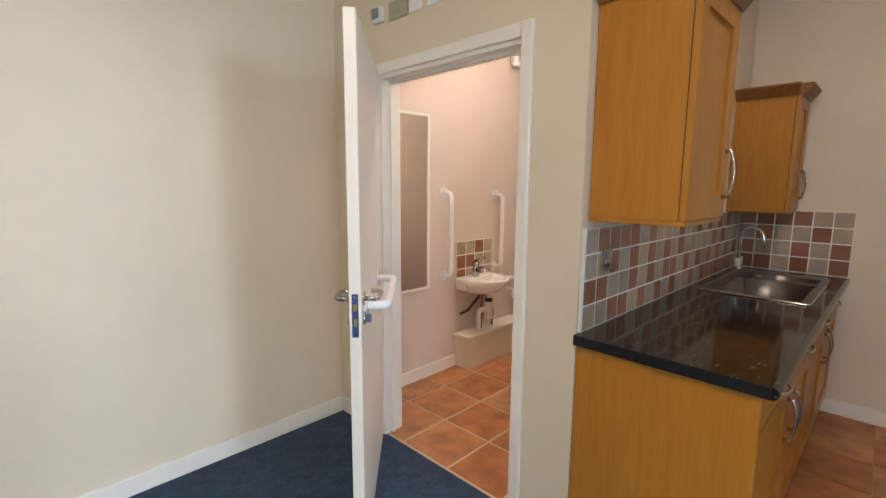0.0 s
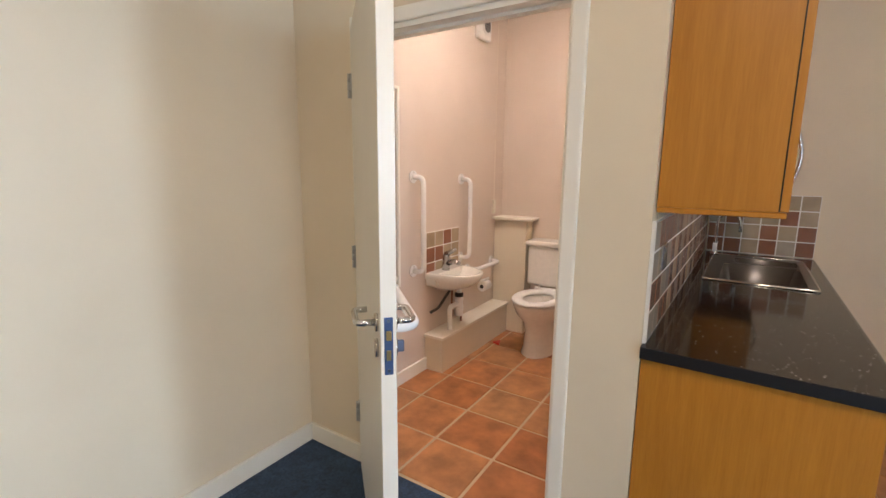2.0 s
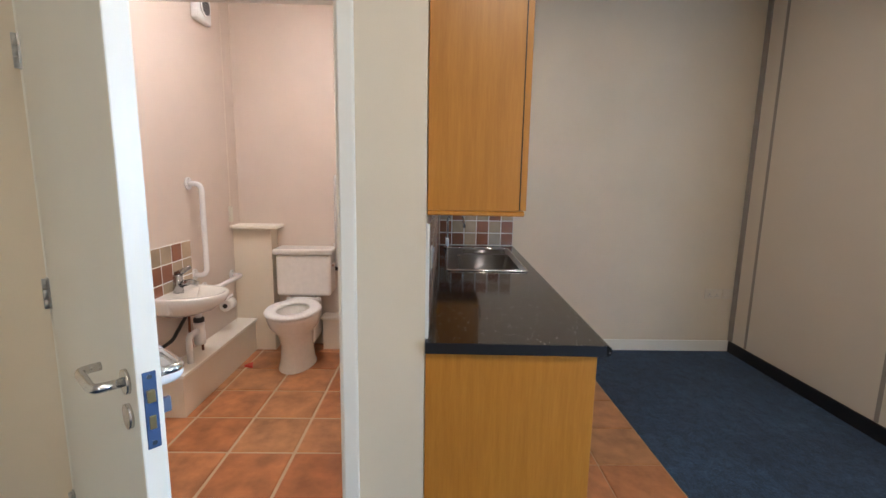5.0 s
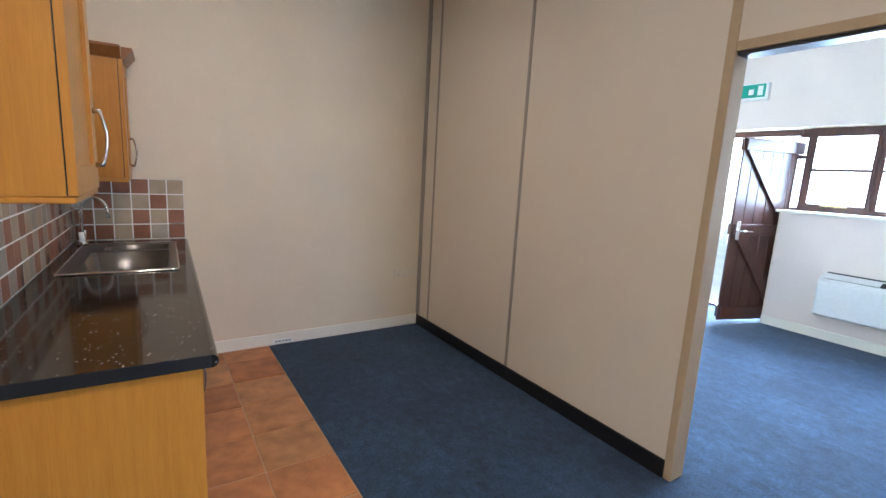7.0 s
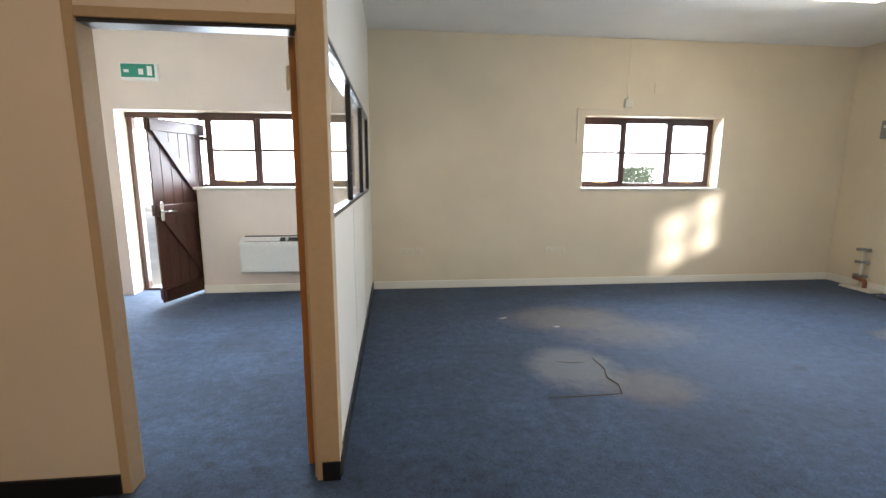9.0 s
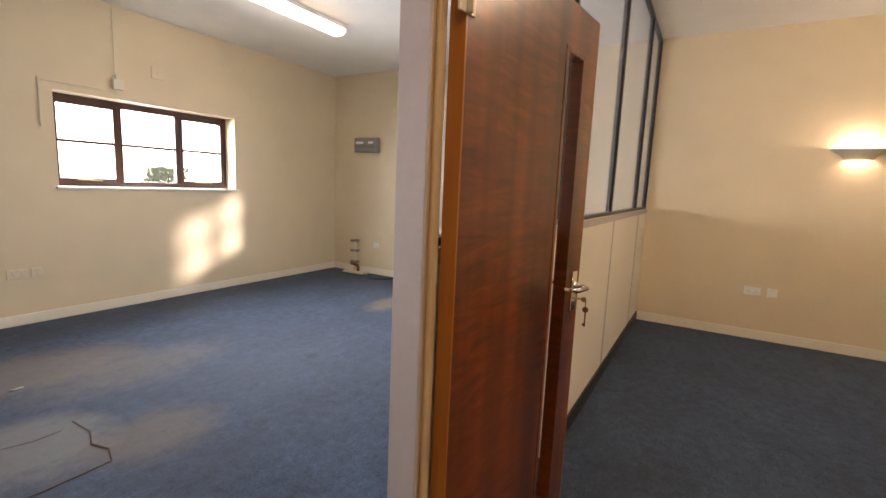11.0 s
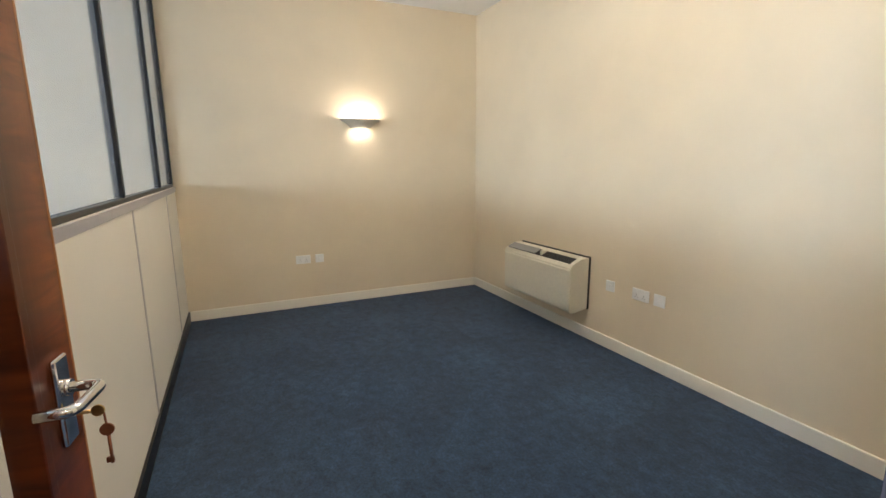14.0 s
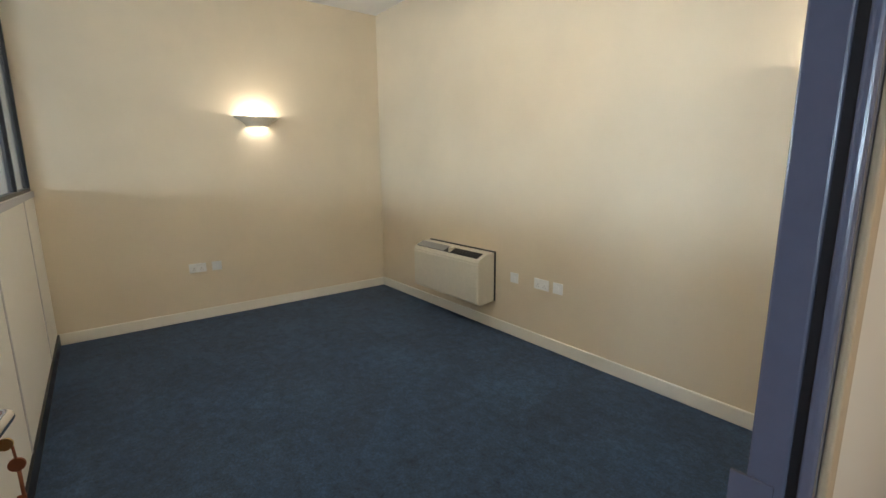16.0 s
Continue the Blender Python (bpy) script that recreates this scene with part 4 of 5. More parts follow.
lathe(bm, [(0.001, 0.0), (0.03, 0.0), (0.03, 0.004), (0.001, 0.004)], ((HX0 + HX1) / 2, 0.40, 0.816), 20)
part("waste", bm, "black", hb)
in_kitchen(sk)

tp = thing("kitchen_tap", "chrome gooseneck mixer tap with white lever knobs", "tap", (3.60, 0.625, 0.916))
bm = bmesh.new()
lathe(bm, [(0.001, 0), (0.026, 0), (0.026, 0.012), (0.018, 0.03), (0.016, 0.07), (0.014, 0.075), (0.001, 0.075)])
part("body", bm, "chrome", tp)
bm = bmesh.new()
tube(bm, [(0, 0, 0.06), (0, 0, 0.21)] + [(0, -0.065 + 0.065 * math.cos(math.pi * k / 9), 0.21 + 0.085 * math.sin(math.pi * k / 9)) for k in range(1, 10)] + [(0, -0.133, 0.165)], 0.0105, 12)
part("spout", bm, "chrome", tp)
for s in (1, -1):
    bm = bmesh.new()
    tube(bm, [(s * 0.015, 0, 0.045), (s * 0.045, 0, 0.055)], 0.012, 10)
    tube(bm, [(s * 0.045, 0, 0.03), (s * 0.048, 0, 0.085)], 0.013, 10)
    part("knob", bm, "plastic", tp, "white plastic tap knob")

# wall socket above the worktop
ws = in_kitchen(thing("wall_socket", "satin metal socket plate with blue film on the tiles", "socket", (1.765, YK - 0.012, 1.178)))
part("plate", box(-0.045, 0.045, -0.008, 0.0, -0.045, 0.045, 0.002), "nickel", ws)
part("film", boxes((-0.040, -0.030, -0.0088, -0.008, -0.040, 0.040)), "blue_film", ws, "strip of blue protective film")
part("rocker", box(-0.010, 0.022, -0.013, -0.008, 0.008, 0.034, 0.002), "nickel", ws)
part("pin_slot", boxes((-0.022, 0.024, -0.0095, -0.008, -0.030, -0.014)), "dark_grey", ws)


def plate(name, label, x, y, z, facing, w=0.086, h=0.086, kind="socket", mat="plastic"):
    """A wall plate; facing is the heading in degrees that it looks along, 0 = -y."""
    th = thing(name, label, kind, (x, y, z), facing)
    part("plate", box(-w / 2, w / 2, -0.010, 0.0, -h / 2, h / 2, 0.003), mat, th)
    if kind == "socket":
        n = 2 if w > 0.12 else 1
        for i in range(n):
            c = (i - (n - 1) / 2) * 0.064
            part("rocker", box(c - 0.008, c + 0.008, -0.014, -0.010, 0.012, 0.034, 0.002), mat, th)
            part("pin_slot", boxes((c - 0.014, c - 0.007, -0.0112, -0.010, -0.022, -0.016), (c + 0.007, c + 0.014, -0.0112, -0.010, -0.022, -0.016), (c - 0.003, c + 0.003, -0.0112, -0.010, -0.008, 0.002)), "slot_grey", th)
    else:
        part("rocker", box(-0.012, 0.012, -0.015, -0.010, -0.018, 0.018, 0.002), mat, th)
    return th


plate("double_socket", "cream double socket low on the kitchen end wall", XE, -1.685, 0.515, -90, 0.146, mat="cream_wallplate")
plate("single_socket", "cream telephone outlet low on the kitchen end wall", XE, -1.81, 0.515, -90, 0.086, 0.086, "switch", "cream_wallplate")
fb = thing("alarm_box", "small white alarm box high on the wall", "alarm", (XE, -0.07, 2.90), -90)
part("case", box(-0.055, 0.055, -0.035, 0, -0.06, 0.06, 0.008), "plastic", fb)
part("lens", box(-0.02, 0.02, -0.042, -0.035, -0.045, -0.02, 0.004), "grey_plastic", fb)
fv = thing("floor_vent", "small grey vent plate in the skirting", "vent", (XE - 0.018, -0.60, 0.030), -90)
part("plate", box(-0.08, 0.08, -0.004, 0, -0.016, 0.016, 0.001, 1), "plastic", fv)
for k in range(5):
    part("slot", boxes((-0.065 + k * 0.027, -0.045 + k * 0.027, -0.0052, -0.004, -0.006, 0.006)), "grey_plastic", fv)

# controls above the toilet door
c1 = thing("sensor_box", "small white box with a grey cap above the toilet door", "sensor", (XW, 1.94, 2.345), -90)
part("case", box(-0.035, 0.035, -0.03, 0, -0.035, 0.04, 0.006), "plastic", c1)
part("cap", box(-0.025, 0.025, -0.045, -0.03, -0.02, 0.03, 0.006), "grey_plastic", c1)
plate("blank_plate", "aged olive double switch plate above the toilet door", XW, 1.79, 2.345, -90, 0.146, 0.09, "switch", "switch_olive")
plate("light_switch", "white light switch above the toilet door", XW, 1.66, 2.345, -90, 0.088, 0.088, "switch")
plate("fused_spur", "white fused spur plate above the toilet door", XW, 1.535, 2.345, -90, 0.088, 0.088, "switch")


# ---- ceiling lights ----
def tube_light(x, y, rz, lit="tube", length=1.55, label="lit fluorescent ceiling light with a prismatic diffuser, the office one added as fill"):
    t = thing("ceiling_light", label, "ceiling light", (x, y, H), rz)
    part("body", box(-length / 2, length / 2, -0.10, 0.10, -0.045, 0.0, 0.004), "plastic", t)
    prof = [(-0.085, -0.046), (-0.08, -0.085), (-0.05, -0.105), (0.05, -0.105), (0.08, -0.085), (0.085, -0.046)]
    part("diffuser", prism(prof, "x", -length / 2 + 0.02, length / 2 - 0.02), lit, t)
    for s in (-1, 1):
        part("end_cap", prism([(a * 1.04, b * 1.02 + 0.002) for a, b in prof], "x", s * (length / 2 + 0.012), s * (length / 2 - 0.018)), "plastic", t)
    return t


tube_light(-3.47, -3.72, 0, length=1.75)
# unseen tube added to lift the office's lower walls and floor
tube_light(-3.55, 0.85, 90, "tube_office_fill")
# round fittings that stay out of view; the hall one is made up
for x, y, lab in ((2.45, -0.22, "round white kitchen ceiling lamp"), (-0.25, 0.30, "round white ceiling lamp added unseen over the hall"), (2.60, 1.50, "round white toilet ceiling lamp")):
    cl = thing("ceiling_lamp", lab, "ceiling light", (x, y, H))
    bm = bmesh.new()
    lathe(bm, [(0.001, 0.0), (0.16, 0.0), (0.16, -0.03), (0.14, -0.055), (0.001, -0.06)], (0, 0, -0.001), 32)
    part("base", bm, "plastic", cl)


# ---- large room, entrance ----
for x, w in ((-0.17, 0.146), (-0.32, 0.086), (-2.04, 0.146), (-2.18, 0.086)):
    plate("double_socket" if w > 0.1 else "single_socket", "cream socket plate low on the magnolia wall", x, YS, 0.475, 180, w, mat="cream_wallplate")
bm = boxes((-2.93, -2.292, YS, YS + 0.018, 2.233, 2.253), (-2.31, -2.292, YS, YS + 0.018, 1.82, 2.233), (-2.932, -2.922, YS, YS + 0.006, 2.253, H))
single("cable_trunking", bm, "cream_wallplate", "cream mini trunking run round the window", "trunking")
ab = thing("detector_box", "small cream detector on the wall above the window", "alarm", (-2.94, YS, 2.32), 180)
part("case", box(-0.05, 0.05, -0.04, 0, -0.06, 0.045, 0.008), "cream_plastic", ab)
part("bracket", box(-0.02, 0.02, -0.03, 0, 0.045, 0.09, 0.004), "cream_plastic", ab)
plate("blank_plate", "cream painted blank plate high on the wall", -3.34, YS, 2.515, 180, 0.13, 0.13, "switch", "wall")

cu = thing("consumer_unit", "grey electric distribution board on the wall", "fuse box", (XL, -4.73, 2.0), 90)
part("case", box(-0.22, 0.22, -0.10, 0, -0.11, 0.11, 0.012), "grey_plastic", cu)
part("cover", box(-0.20, 0.20, -0.115, -0.10, -0.03, 0.09, 0.006), "grey_plastic", cu)
part("breaker_window", boxes((-0.17, -0.02, -0.118, -0.115, 0.015, 0.05)), "plastic", cu)
part("breaker_window", boxes((0.07, 0.17, -0.118, -0.115, 0.015, 0.05)), "plastic", cu)

mp = thing("meter_pipes", "cut pipes and valves at the foot of the wall", "pipework", (XL, -4.93, 0))
bm = bmesh.new()
tube(bm, rounded([(0.06, 0, 0.02), (0.06, 0, 0.50)], 0.02), 0.020, 10)
part("pipe", bm, "cream_plastic", mp)
for zz in (0.16, 0.34, 0.50):
    bm = bmesh.new()
    tube(bm, [(0.06, -0.09, zz), (0.06, 0.07, zz + 0.01)], 0.022, 10)
    part("valve", bm, "grey_plastic", mp)
bm = bmesh.new()
tube(bm, rounded([(0.10, 0.1, 0.02), (0.10, 0.1, 0.12), (0.10, -0.05, 0.14)], 0.03), 0.025, 10)
part("bend", bm, "copper", mp)
part("base_slab", box(0.01, 0.20, -0.14, 0.26, 0.0, 0.03, 0.006), "cream_plastic", mp)
bm = bmesh.new()
tube(bm, [(XL + 0.15, -4.60, 0.012), (XL + 0.32, -4.50, 0.012), (XL + 0.36, -4.30, 0.012), (XL + 0.22, -4.15, 0.012), (XL + 0.05, -4.10, 0.012)], 0.010, 8)
single("floor_cable", bm, "black", "black cable lying along the skirting", "cable")
plate("single_socket", "white socket plate near the pipes", XL, -4.55, 0.46, 90, 0.10, 0.086)

# the square cut into the carpet
for pts, rad, lab in (([(-1.02, -2.54, 0.001), (-1.25, -2.535, 0.002), (-1.52, -2.54, 0.003)], 0.004, "straight cut edge in the carpet"), ([(-1.52, -2.54, 0.003), (-1.56, -2.66, 0.005), (-1.53, -2.78, 0.004), (-1.58, -2.92, 0.004), (-1.575, -3.12, 0.002)], 0.005, "frayed lifted edge in the carpet"), ([(-1.50, -3.06, 0.001), (-1.38, -3.05, 0.001), (-1.26, -3.09, 0.0)], 0.003, "faint cut edge in the carpet")):
    bm = bmesh.new()
    tube(bm, pts, [rad * 0.6] + [rad] * (len(pts) - 2) + [rad * 0.6], 6)
    single("carpet_cut", bm, "bark", lab, "carpet edge", "cuts in the carpet")
for x, y, rz, w in ((-1.10, -4.16, 20, 0.09), (-1.55, -3.86, 8, 0.07), (-5.0, -3.22, -30, 0.14)):
    sc = thing("debris_scrap", "small grey scrap lying on the carpet", "debris", (x, y, 0), rz, "scraps on the carpet")
    part("scrap", prism([(-w / 2, -0.01), (w / 2, -0.015), (w / 2 - 0.02, 0.012), (-w / 2 + 0.01, 0.014)], "z", 0.001, 0.006), "slot_grey", sc)


def exit_sign():
    s = thing("exit_sign", "green emergency exit sign with white pictograms", "exit sign", (2.75, YS, 2.53), 180)
    part("case", box(-0.19, 0.19, -0.05, 0, -0.09, 0.09, 0.006), "plastic", s, "white case")
    part("face", box(-0.18, 0.165, -0.054, -0.05, -0.06, 0.08, 0.003), "sign_green", s)
    part("arrow", boxes((-0.15, -0.10, -0.0555, -0.054, -0.01, 0.02)), "plastic", s)
    part("door_symbol", boxes((0.09, 0.14, -0.0555, -0.054, -0.04, 0.06)), "plastic", s)
    part("running_symbol", boxes((0.0, 0.05, -0.0555, -0.054, -0.03, 0.03)), "plastic", s)


exit_sign()


def heater(x, y, z, rz, label, w, h, d, mat):
    """A wall heater; local x along the wall, it stands out along -y; z is its lower edge."""
    t = thing("wall_heater", label, "heater", (x, y, z), rz)
    part("backplate", box(-w / 2 + 0.02, w / 2 + 0.008, -0.014, 0, 0.02, h + 0.012, 0.002), "dark_grey", t)
    prof = [(-0.015, 0.025), (-d + 0.03, 0.0), (-d, 0.02), (-d, h - 0.07), (-d + 0.015, h - 0.045), (-d + 0.10, h - 0.005), (-0.015, h)]
    part("casing", prism(prof, "x", -w / 2, w / 2), mat, t)
    part("front_panel", box(-w / 2 + 0.01, w / 2 - 0.01, -d - 0.008, -d, 0.035, h - 0.085, 0.004), mat, t)
    g = part("grille", prism([(-d + 0.020, h - 0.040), (-d + 0.088, h - 0.008), (-d + 0.086, h - 0.002), (-d + 0.016, h - 0.035)], "x", -w / 2 + 0.04, w / 2 - 0.04), "dark_grey", t)
    for k in range(7):
        y0 = -d + 0.022 + k * 0.0095
        z0 = h - 0.036 + k * 0.0045
        part("slat", boxes((-0.0, w / 2 - 0.045, y0, y0 + 0.004, z0, z0 + 0.006)), "dark_grey", g)
    part("lid", prism([(-d + 0.014, h - 0.036), (-d + 0.088, h - 0.002), (-d + 0.086, h + 0.004), (-d + 0.011, h - 0.030)], "x", -w / 2 + 0.035, -0.02), "grey_plastic" if mat == "cream_plastic" else mat, t, "control flap")
    part("divider", box(0.05, 0.075, -d + 0.02, -d + 0.088, h - 0.035, h + 0.006, 0.002), mat, t)
    return t


heater(1.315, YS, 0.265, 180, "white wall mounted convector heater under the window", 0.94, 0.42, 0.17, "heater_white")
heater(-4.60, YN, 0.232, 0, "cream wall mounted convector heater", 0.97, 0.455, 0.20, "cream_plastic")

hc = thing("heater_control", "white heater control box with a blue label", "control box", (0.795, YS, 0.52), 180)
part("case", box(-0.045, 0.045, -0.035, 0, -0.085, 0.085, 0.006), "plastic", hc)
part("label", boxes((-0.025, 0.020, -0.0362, -0.035, -0.045, 0.0)), "blue_label", hc, "blue printed label")
part("knob", box(-0.018, 0.018, -0.047, -0.035, 0.030, 0.062, 0.004), "plastic", hc)

# ---- west office ----
plate("double_socket", "white double socket on the office wall", XL, 0.362, 0.502, 90, 0.146)
plate("single_socket", "white data outlet on the office wall", XL, 0.527, 0.502, 90, 0.086, 0.086, "switch")
plate("fused_spur", "white fused spur beside the heater", -3.88, YN, 0.508, 0, 0.086, 0.086, "switch")
plate("double_socket", "white double socket beside the heater", -3.59, YN, 0.510, 0, 0.146)
plate("single_socket", "white data outlet beside the heater", -3.43, YN, 0.510, 0, 0.090, 0.086, "switch")


def wall_lamp(x, y, z, rz):
    t = thing("wall_lamp", "lit plaster uplighter wall lamp", "wall lamp", (x, y, z), rz, "office wall lamps")
    bm = bmesh.new()
    prof, n = [(0.212, 0.045), (0.204, 0.033), (0.165, 0.012), (0.130, -0.012), (0.112, -0.032), (0.106, -0.046)], 24
    for side in (0, 1):
        k0 = 0.012 * side
        rings = []
        for r, h in prof:
            rings.append([bm.verts.new(((r - k0) * math.cos(math.pi * k / n), -(r - k0) * 0.62 * math.sin(math.pi * k / n), h)) for k in range(n + 1)])
        for a, b in zip(rings, rings[1:]):
            for k in range(n):
                f = bm.faces.new((a[k], a[k + 1], b[k + 1], b[k]) if side else (a[k + 1], a[k], b[k], b[k + 1]))
                f.smooth = True
    part("shade", bm, "plaster", t, "off-white plaster bowl shade open above and below")
    part("backplate", box(-0.06, 0.06, -0.02, 0, -0.03, 0.03, 0.003), "plaster", t)
    bm = bmesh.new()
    tube(bm, [(-0.035, -0.045, 0.005), (0.035, -0.045, 0.005)], 0.010, 10)
    part("bulb", bm, "bulb", t, "glowing halogen tube")
    return t


wall_lamp(XL, 1.013, 1.872, 90)
wall_lamp(-1.832, YN, 1.828, 0)

# ---- toilet ----
YT = YN - 0.013
ba = thing("pipe_boxing", "cream painted pipe boxing along the toilet wall", "boxing")
part("front", box(2.64, 3.74, 2.215, YT - 0.001, 0.0, 0.258, 0.003), "wc_box", ba)
part("top", box(2.62, 3.74, 2.198, YT - 0.001, 0.2585, 0.280, 0.004), "gloss", ba)
bb = thing("corner_boxing", "cream painted corner boxing with a shelf on top", "boxing")
part("front", box(3.742, XWC - 0.001, 2.055, YT - 0.001, 0.0, 1.035, 0.003), "wc_box", bb)
part("shelf", box(3.69, XWC - 0.001, 1.995, YT - 0.001, 1.0355, 1.06, 0.004), "gloss", bb)
bc = thing("low_boxing", "cream painted low boxing behind the toilet", "boxing")
part("front", box(3.76, XWC - 0.001, 0.88, 1.66, 0.0, 0.268, 0.003), "wc_box", bc)
part("top", box(3.745, XWC - 0.001, 0.88, 1.675, 0.2685, 0.29, 0.004), "gloss", bc)

mi = thing("mirror", "tall framed wall mirror in the toilet", "mirror")
part("glass", boxes((1.80, 2.315, YT - 0.012, YT - 0.004, 0.72, 1.955)), "mirror", mi)
part("backing", boxes((1.79, 2.325, YT - 0.0035, YT, 0.71, 1.965)), "gloss", mi)
for r in ((1.78, 1.80, 0.70, 1.975), (2.315, 2.335, 0.70, 1.975), (1.80, 2.315, 0.70, 0.72), (1.80, 2.315, 1.955, 1.975)):
    part("frame", box(r[0], r[1], YT - 0.020, YT - 0.0005, r[2], r[3], 0.003), "gloss", mi)


def grab_rail(a, b, out, label, r=0.0175, group="toilet grab rails"):
    a, b, o = Vector(a), Vector(b), Vector(out)
    t = thing("grab_rail", label, "grab rail", a, 0, group)
    bm = bmesh.new()
    z = Vector((0, 0, 0))
    tube(bm, rounded([z, o, b - a + o, b - a], 0.05), r, 14)
    part("bar", bm, "rail_white", t)
    for p in (z, b - a):
        bm = bmesh.new()
        tube(bm, [p, p + o.normalized() * 0.008], 0.042, 20)
        f = part("flange", bm, "rail_white", t)
        for k in range(3):
            q = p + o.normalized() * 0.008 + Vector((0.03 * math.cos(2.1 * k + 1.57), 0, 0.03 * math.sin(2.1 * k + 1.57))) if abs(o.y) > abs(o.x) else p + o.normalized() * 0.008
            bm = bmesh.new()
            tube(bm, [q, q + o.normalized() * 0.002], 0.004, 8)
            part("screw", bm, "nickel", f)
    return t


grab_rail((2.495, YT, 1.422), (2.495, YT, 0.778), (0, -0.09, 0), "white coated upright grab rail beside the basin")
grab_rail((3.125, YT, 1.40), (3.125, YT, 0.78), (0, -0.09, 0), "white coated upright grab rail beside the basin")
grab_rail((3.24, YT, 0.66), (3.68, YT, 0.66), (0, -0.085, 0), "white coated level grab rail above the toilet roll")
dr = thing("drop_down_rail", "white hinged support rail folded up beside the toilet", "grab rail", (XWC, 1.535, 0.70))
bm = bmesh.new()
tube(bm, rounded([(-0.10, 0, 0.02), (-0.10, 0, 0.76), (-0.045, 0, 0.76), (-0.045, 0, 0.05)], 0.027), 0.0165, 12)
part("bar", bm, "rail_white", dr)
part("wall_plate", box(-0.012, 0, -0.05, 0.05, -0.04, 0.20, 0.004), "rail_white", dr)
part("hinge_block", box(-0.06, -0.012, -0.03, 0.03, 0.02, 0.16, 0.006), "rail_white", dr)
bm = bmesh.new()
tube(bm, [(-0.10, 0, -0.015), (-0.10, 0, 0.02)], 0.018, 12)
part("rubber_foot", bm, "black", dr, "black rubber tip")

# basin
bs = thing("wash_basin", "small white ceramic cloakroom basin with a chrome mixer", "basin", (2.835, YT, 0.728))
bm = bmesh.new()
n = 28


def basin_ring(k, z, inset, grow=1.0):
    a = math.pi * k / n
    return ((0.202 * grow - inset) * math.cos(a), -0.02 - (0.335 * grow - inset) * math.sin(a) ** 0.85, z)


rings = []
for z, inset, grow in ((-0.135, 0.0, 0.42), (-0.10, 0.0, 0.72), (-0.05, 0.0, 0.93), (0.0, 0.0, 1.0), (0.01, 0.008, 1.0), (0.008, 0.03, 1.0), (-0.03, 0.055, 1.0), (-0.085, 0.11, 1.0)):
    rings.append([bm.verts.new(basin_ring(k, z, inset, grow)) for k in range(n + 1)])
for a, b in zip(rings, rings[1:]):
    for k in range(n):
        f = bm.faces.new((a[k], a[k + 1], b[k + 1], b[k]))
        f.smooth = True
bm.faces.new(rings[-1])
bm.faces.new(rings[0][::-1])
bmesh.ops.recalc_face_normals(bm, faces=bm.faces[:])
part("bowl", bm, "ceramic", bs, "white ceramic bowl")
part("back_ledge", box(-0.193, 0.193, -0.10, -0.001, -0.09, 0.009, 0.012, 3), "ceramic", bs)
bm = bmesh.new()
tube(bm, [(-0.02, -0.065, 0.005), (-0.02, -0.07, 0.125)], [0.030, 0.026], 14)
tube(bm, [(-0.02, -0.075, 0.06), (-0.02, -0.145, 0.080), (-0.02, -0.185, 0.068)], [0.024, 0.019, 0.016], 12)
t = part("mixer_tap", bm, "tap_metal", bs, "chrome mixer tap")
bm = bmesh.new()
tube(bm, [(-0.02, -0.06, 0.12), (0.0, -0.14, 0.17)], [0.022, 0.012], 10)
part("lever", bm, "tap_metal", t)
wp = thing("waste_trap", "white plastic bottle trap and pipes under the basin", "pipework", (2.94, YT - 0.11, 0))
bm = bmesh.new()
lathe(bm, [(0.001, 0.36), (0.034, 0.36), (0.036, 0.43), (0.030, 0.47), (0.034, 0.475), (0.034, 0.50), (0.019, 0.505), (0.019, 0.62), (0.001, 0.62)], (0, 0, 0), 18)
part("bottle", bm, "plastic", wp)
bm = bmesh.new()
lathe(bm, [(0.001, 0.51), (0.033, 0.51), (0.033, 0.535), (0.024, 0.54), (0.001, 0.54)], (0, 0, 0), 18)
part("collar", bm, "dark_grey", wp)
bm = bmesh.new()
tube(bm, rounded([(0, 0, 0.455), (-0.13, 0, 0.455), (-0.13, 0, 0.281)], 0.03), 0.019, 12)
part("waste_pipe", bm, "plastic", wp)
for dx in (-0.06, 0.085):
    bm = bmesh.new()
    tube(bm, rounded([(dx, 0.03, 0.281), (dx, 0.03, 0.47), (dx * 0.3, 0.05, 0.62)], 0.03), 0.008, 8)
    tube(bm, [(dx, 0.03, 0.36), (dx, 0.03, 0.41)], 0.016, 8)
    part("supply_pipe", bm, "copper", wp, "copper supply pipe with a valve")
bm = bmesh.new()
tube(bm, rounded([(-0.26, 0.09, 0.43), (-0.20, 0.06, 0.455), (-0.06, 0.05, 0.56)], 0.02), 0.011, 8)
part("overflow_hose", bm, "dark_grey", wp)
th = thing("toilet_roll_holder", "white toilet roll on a chrome wall holder", "toilet roll", (3.38, YT, 0.52))
bm = bmesh.new()
tube(bm, rounded([(-0.06, 0, 0.03), (-0.06, -0.10, 0.03), (0.07, -0.10, 0.03)], 0.03), 0.012, 10)
part("arm", bm, "rail_white", th)
bm = bmesh.new()
tube(bm, [(-0.05, -0.10, -0.02), (0.055, -0.10, -0.02)], 0.042, 20)
part("roll", bm, "paper", th)
bm = bmesh.new()
tube(bm, [(-0.052, -0.10, -0.02), (-0.0505, -0.10, -0.02)], 0.018, 12)
part("core", bm, "dark_grey", th)

# toilet: faces -x
TY = 1.79
wc = thing("toilet", "white close-coupled ceramic toilet with a white seat", "toilet", (XWC, TY, 0))
bm = bmesh.new()
n = 28


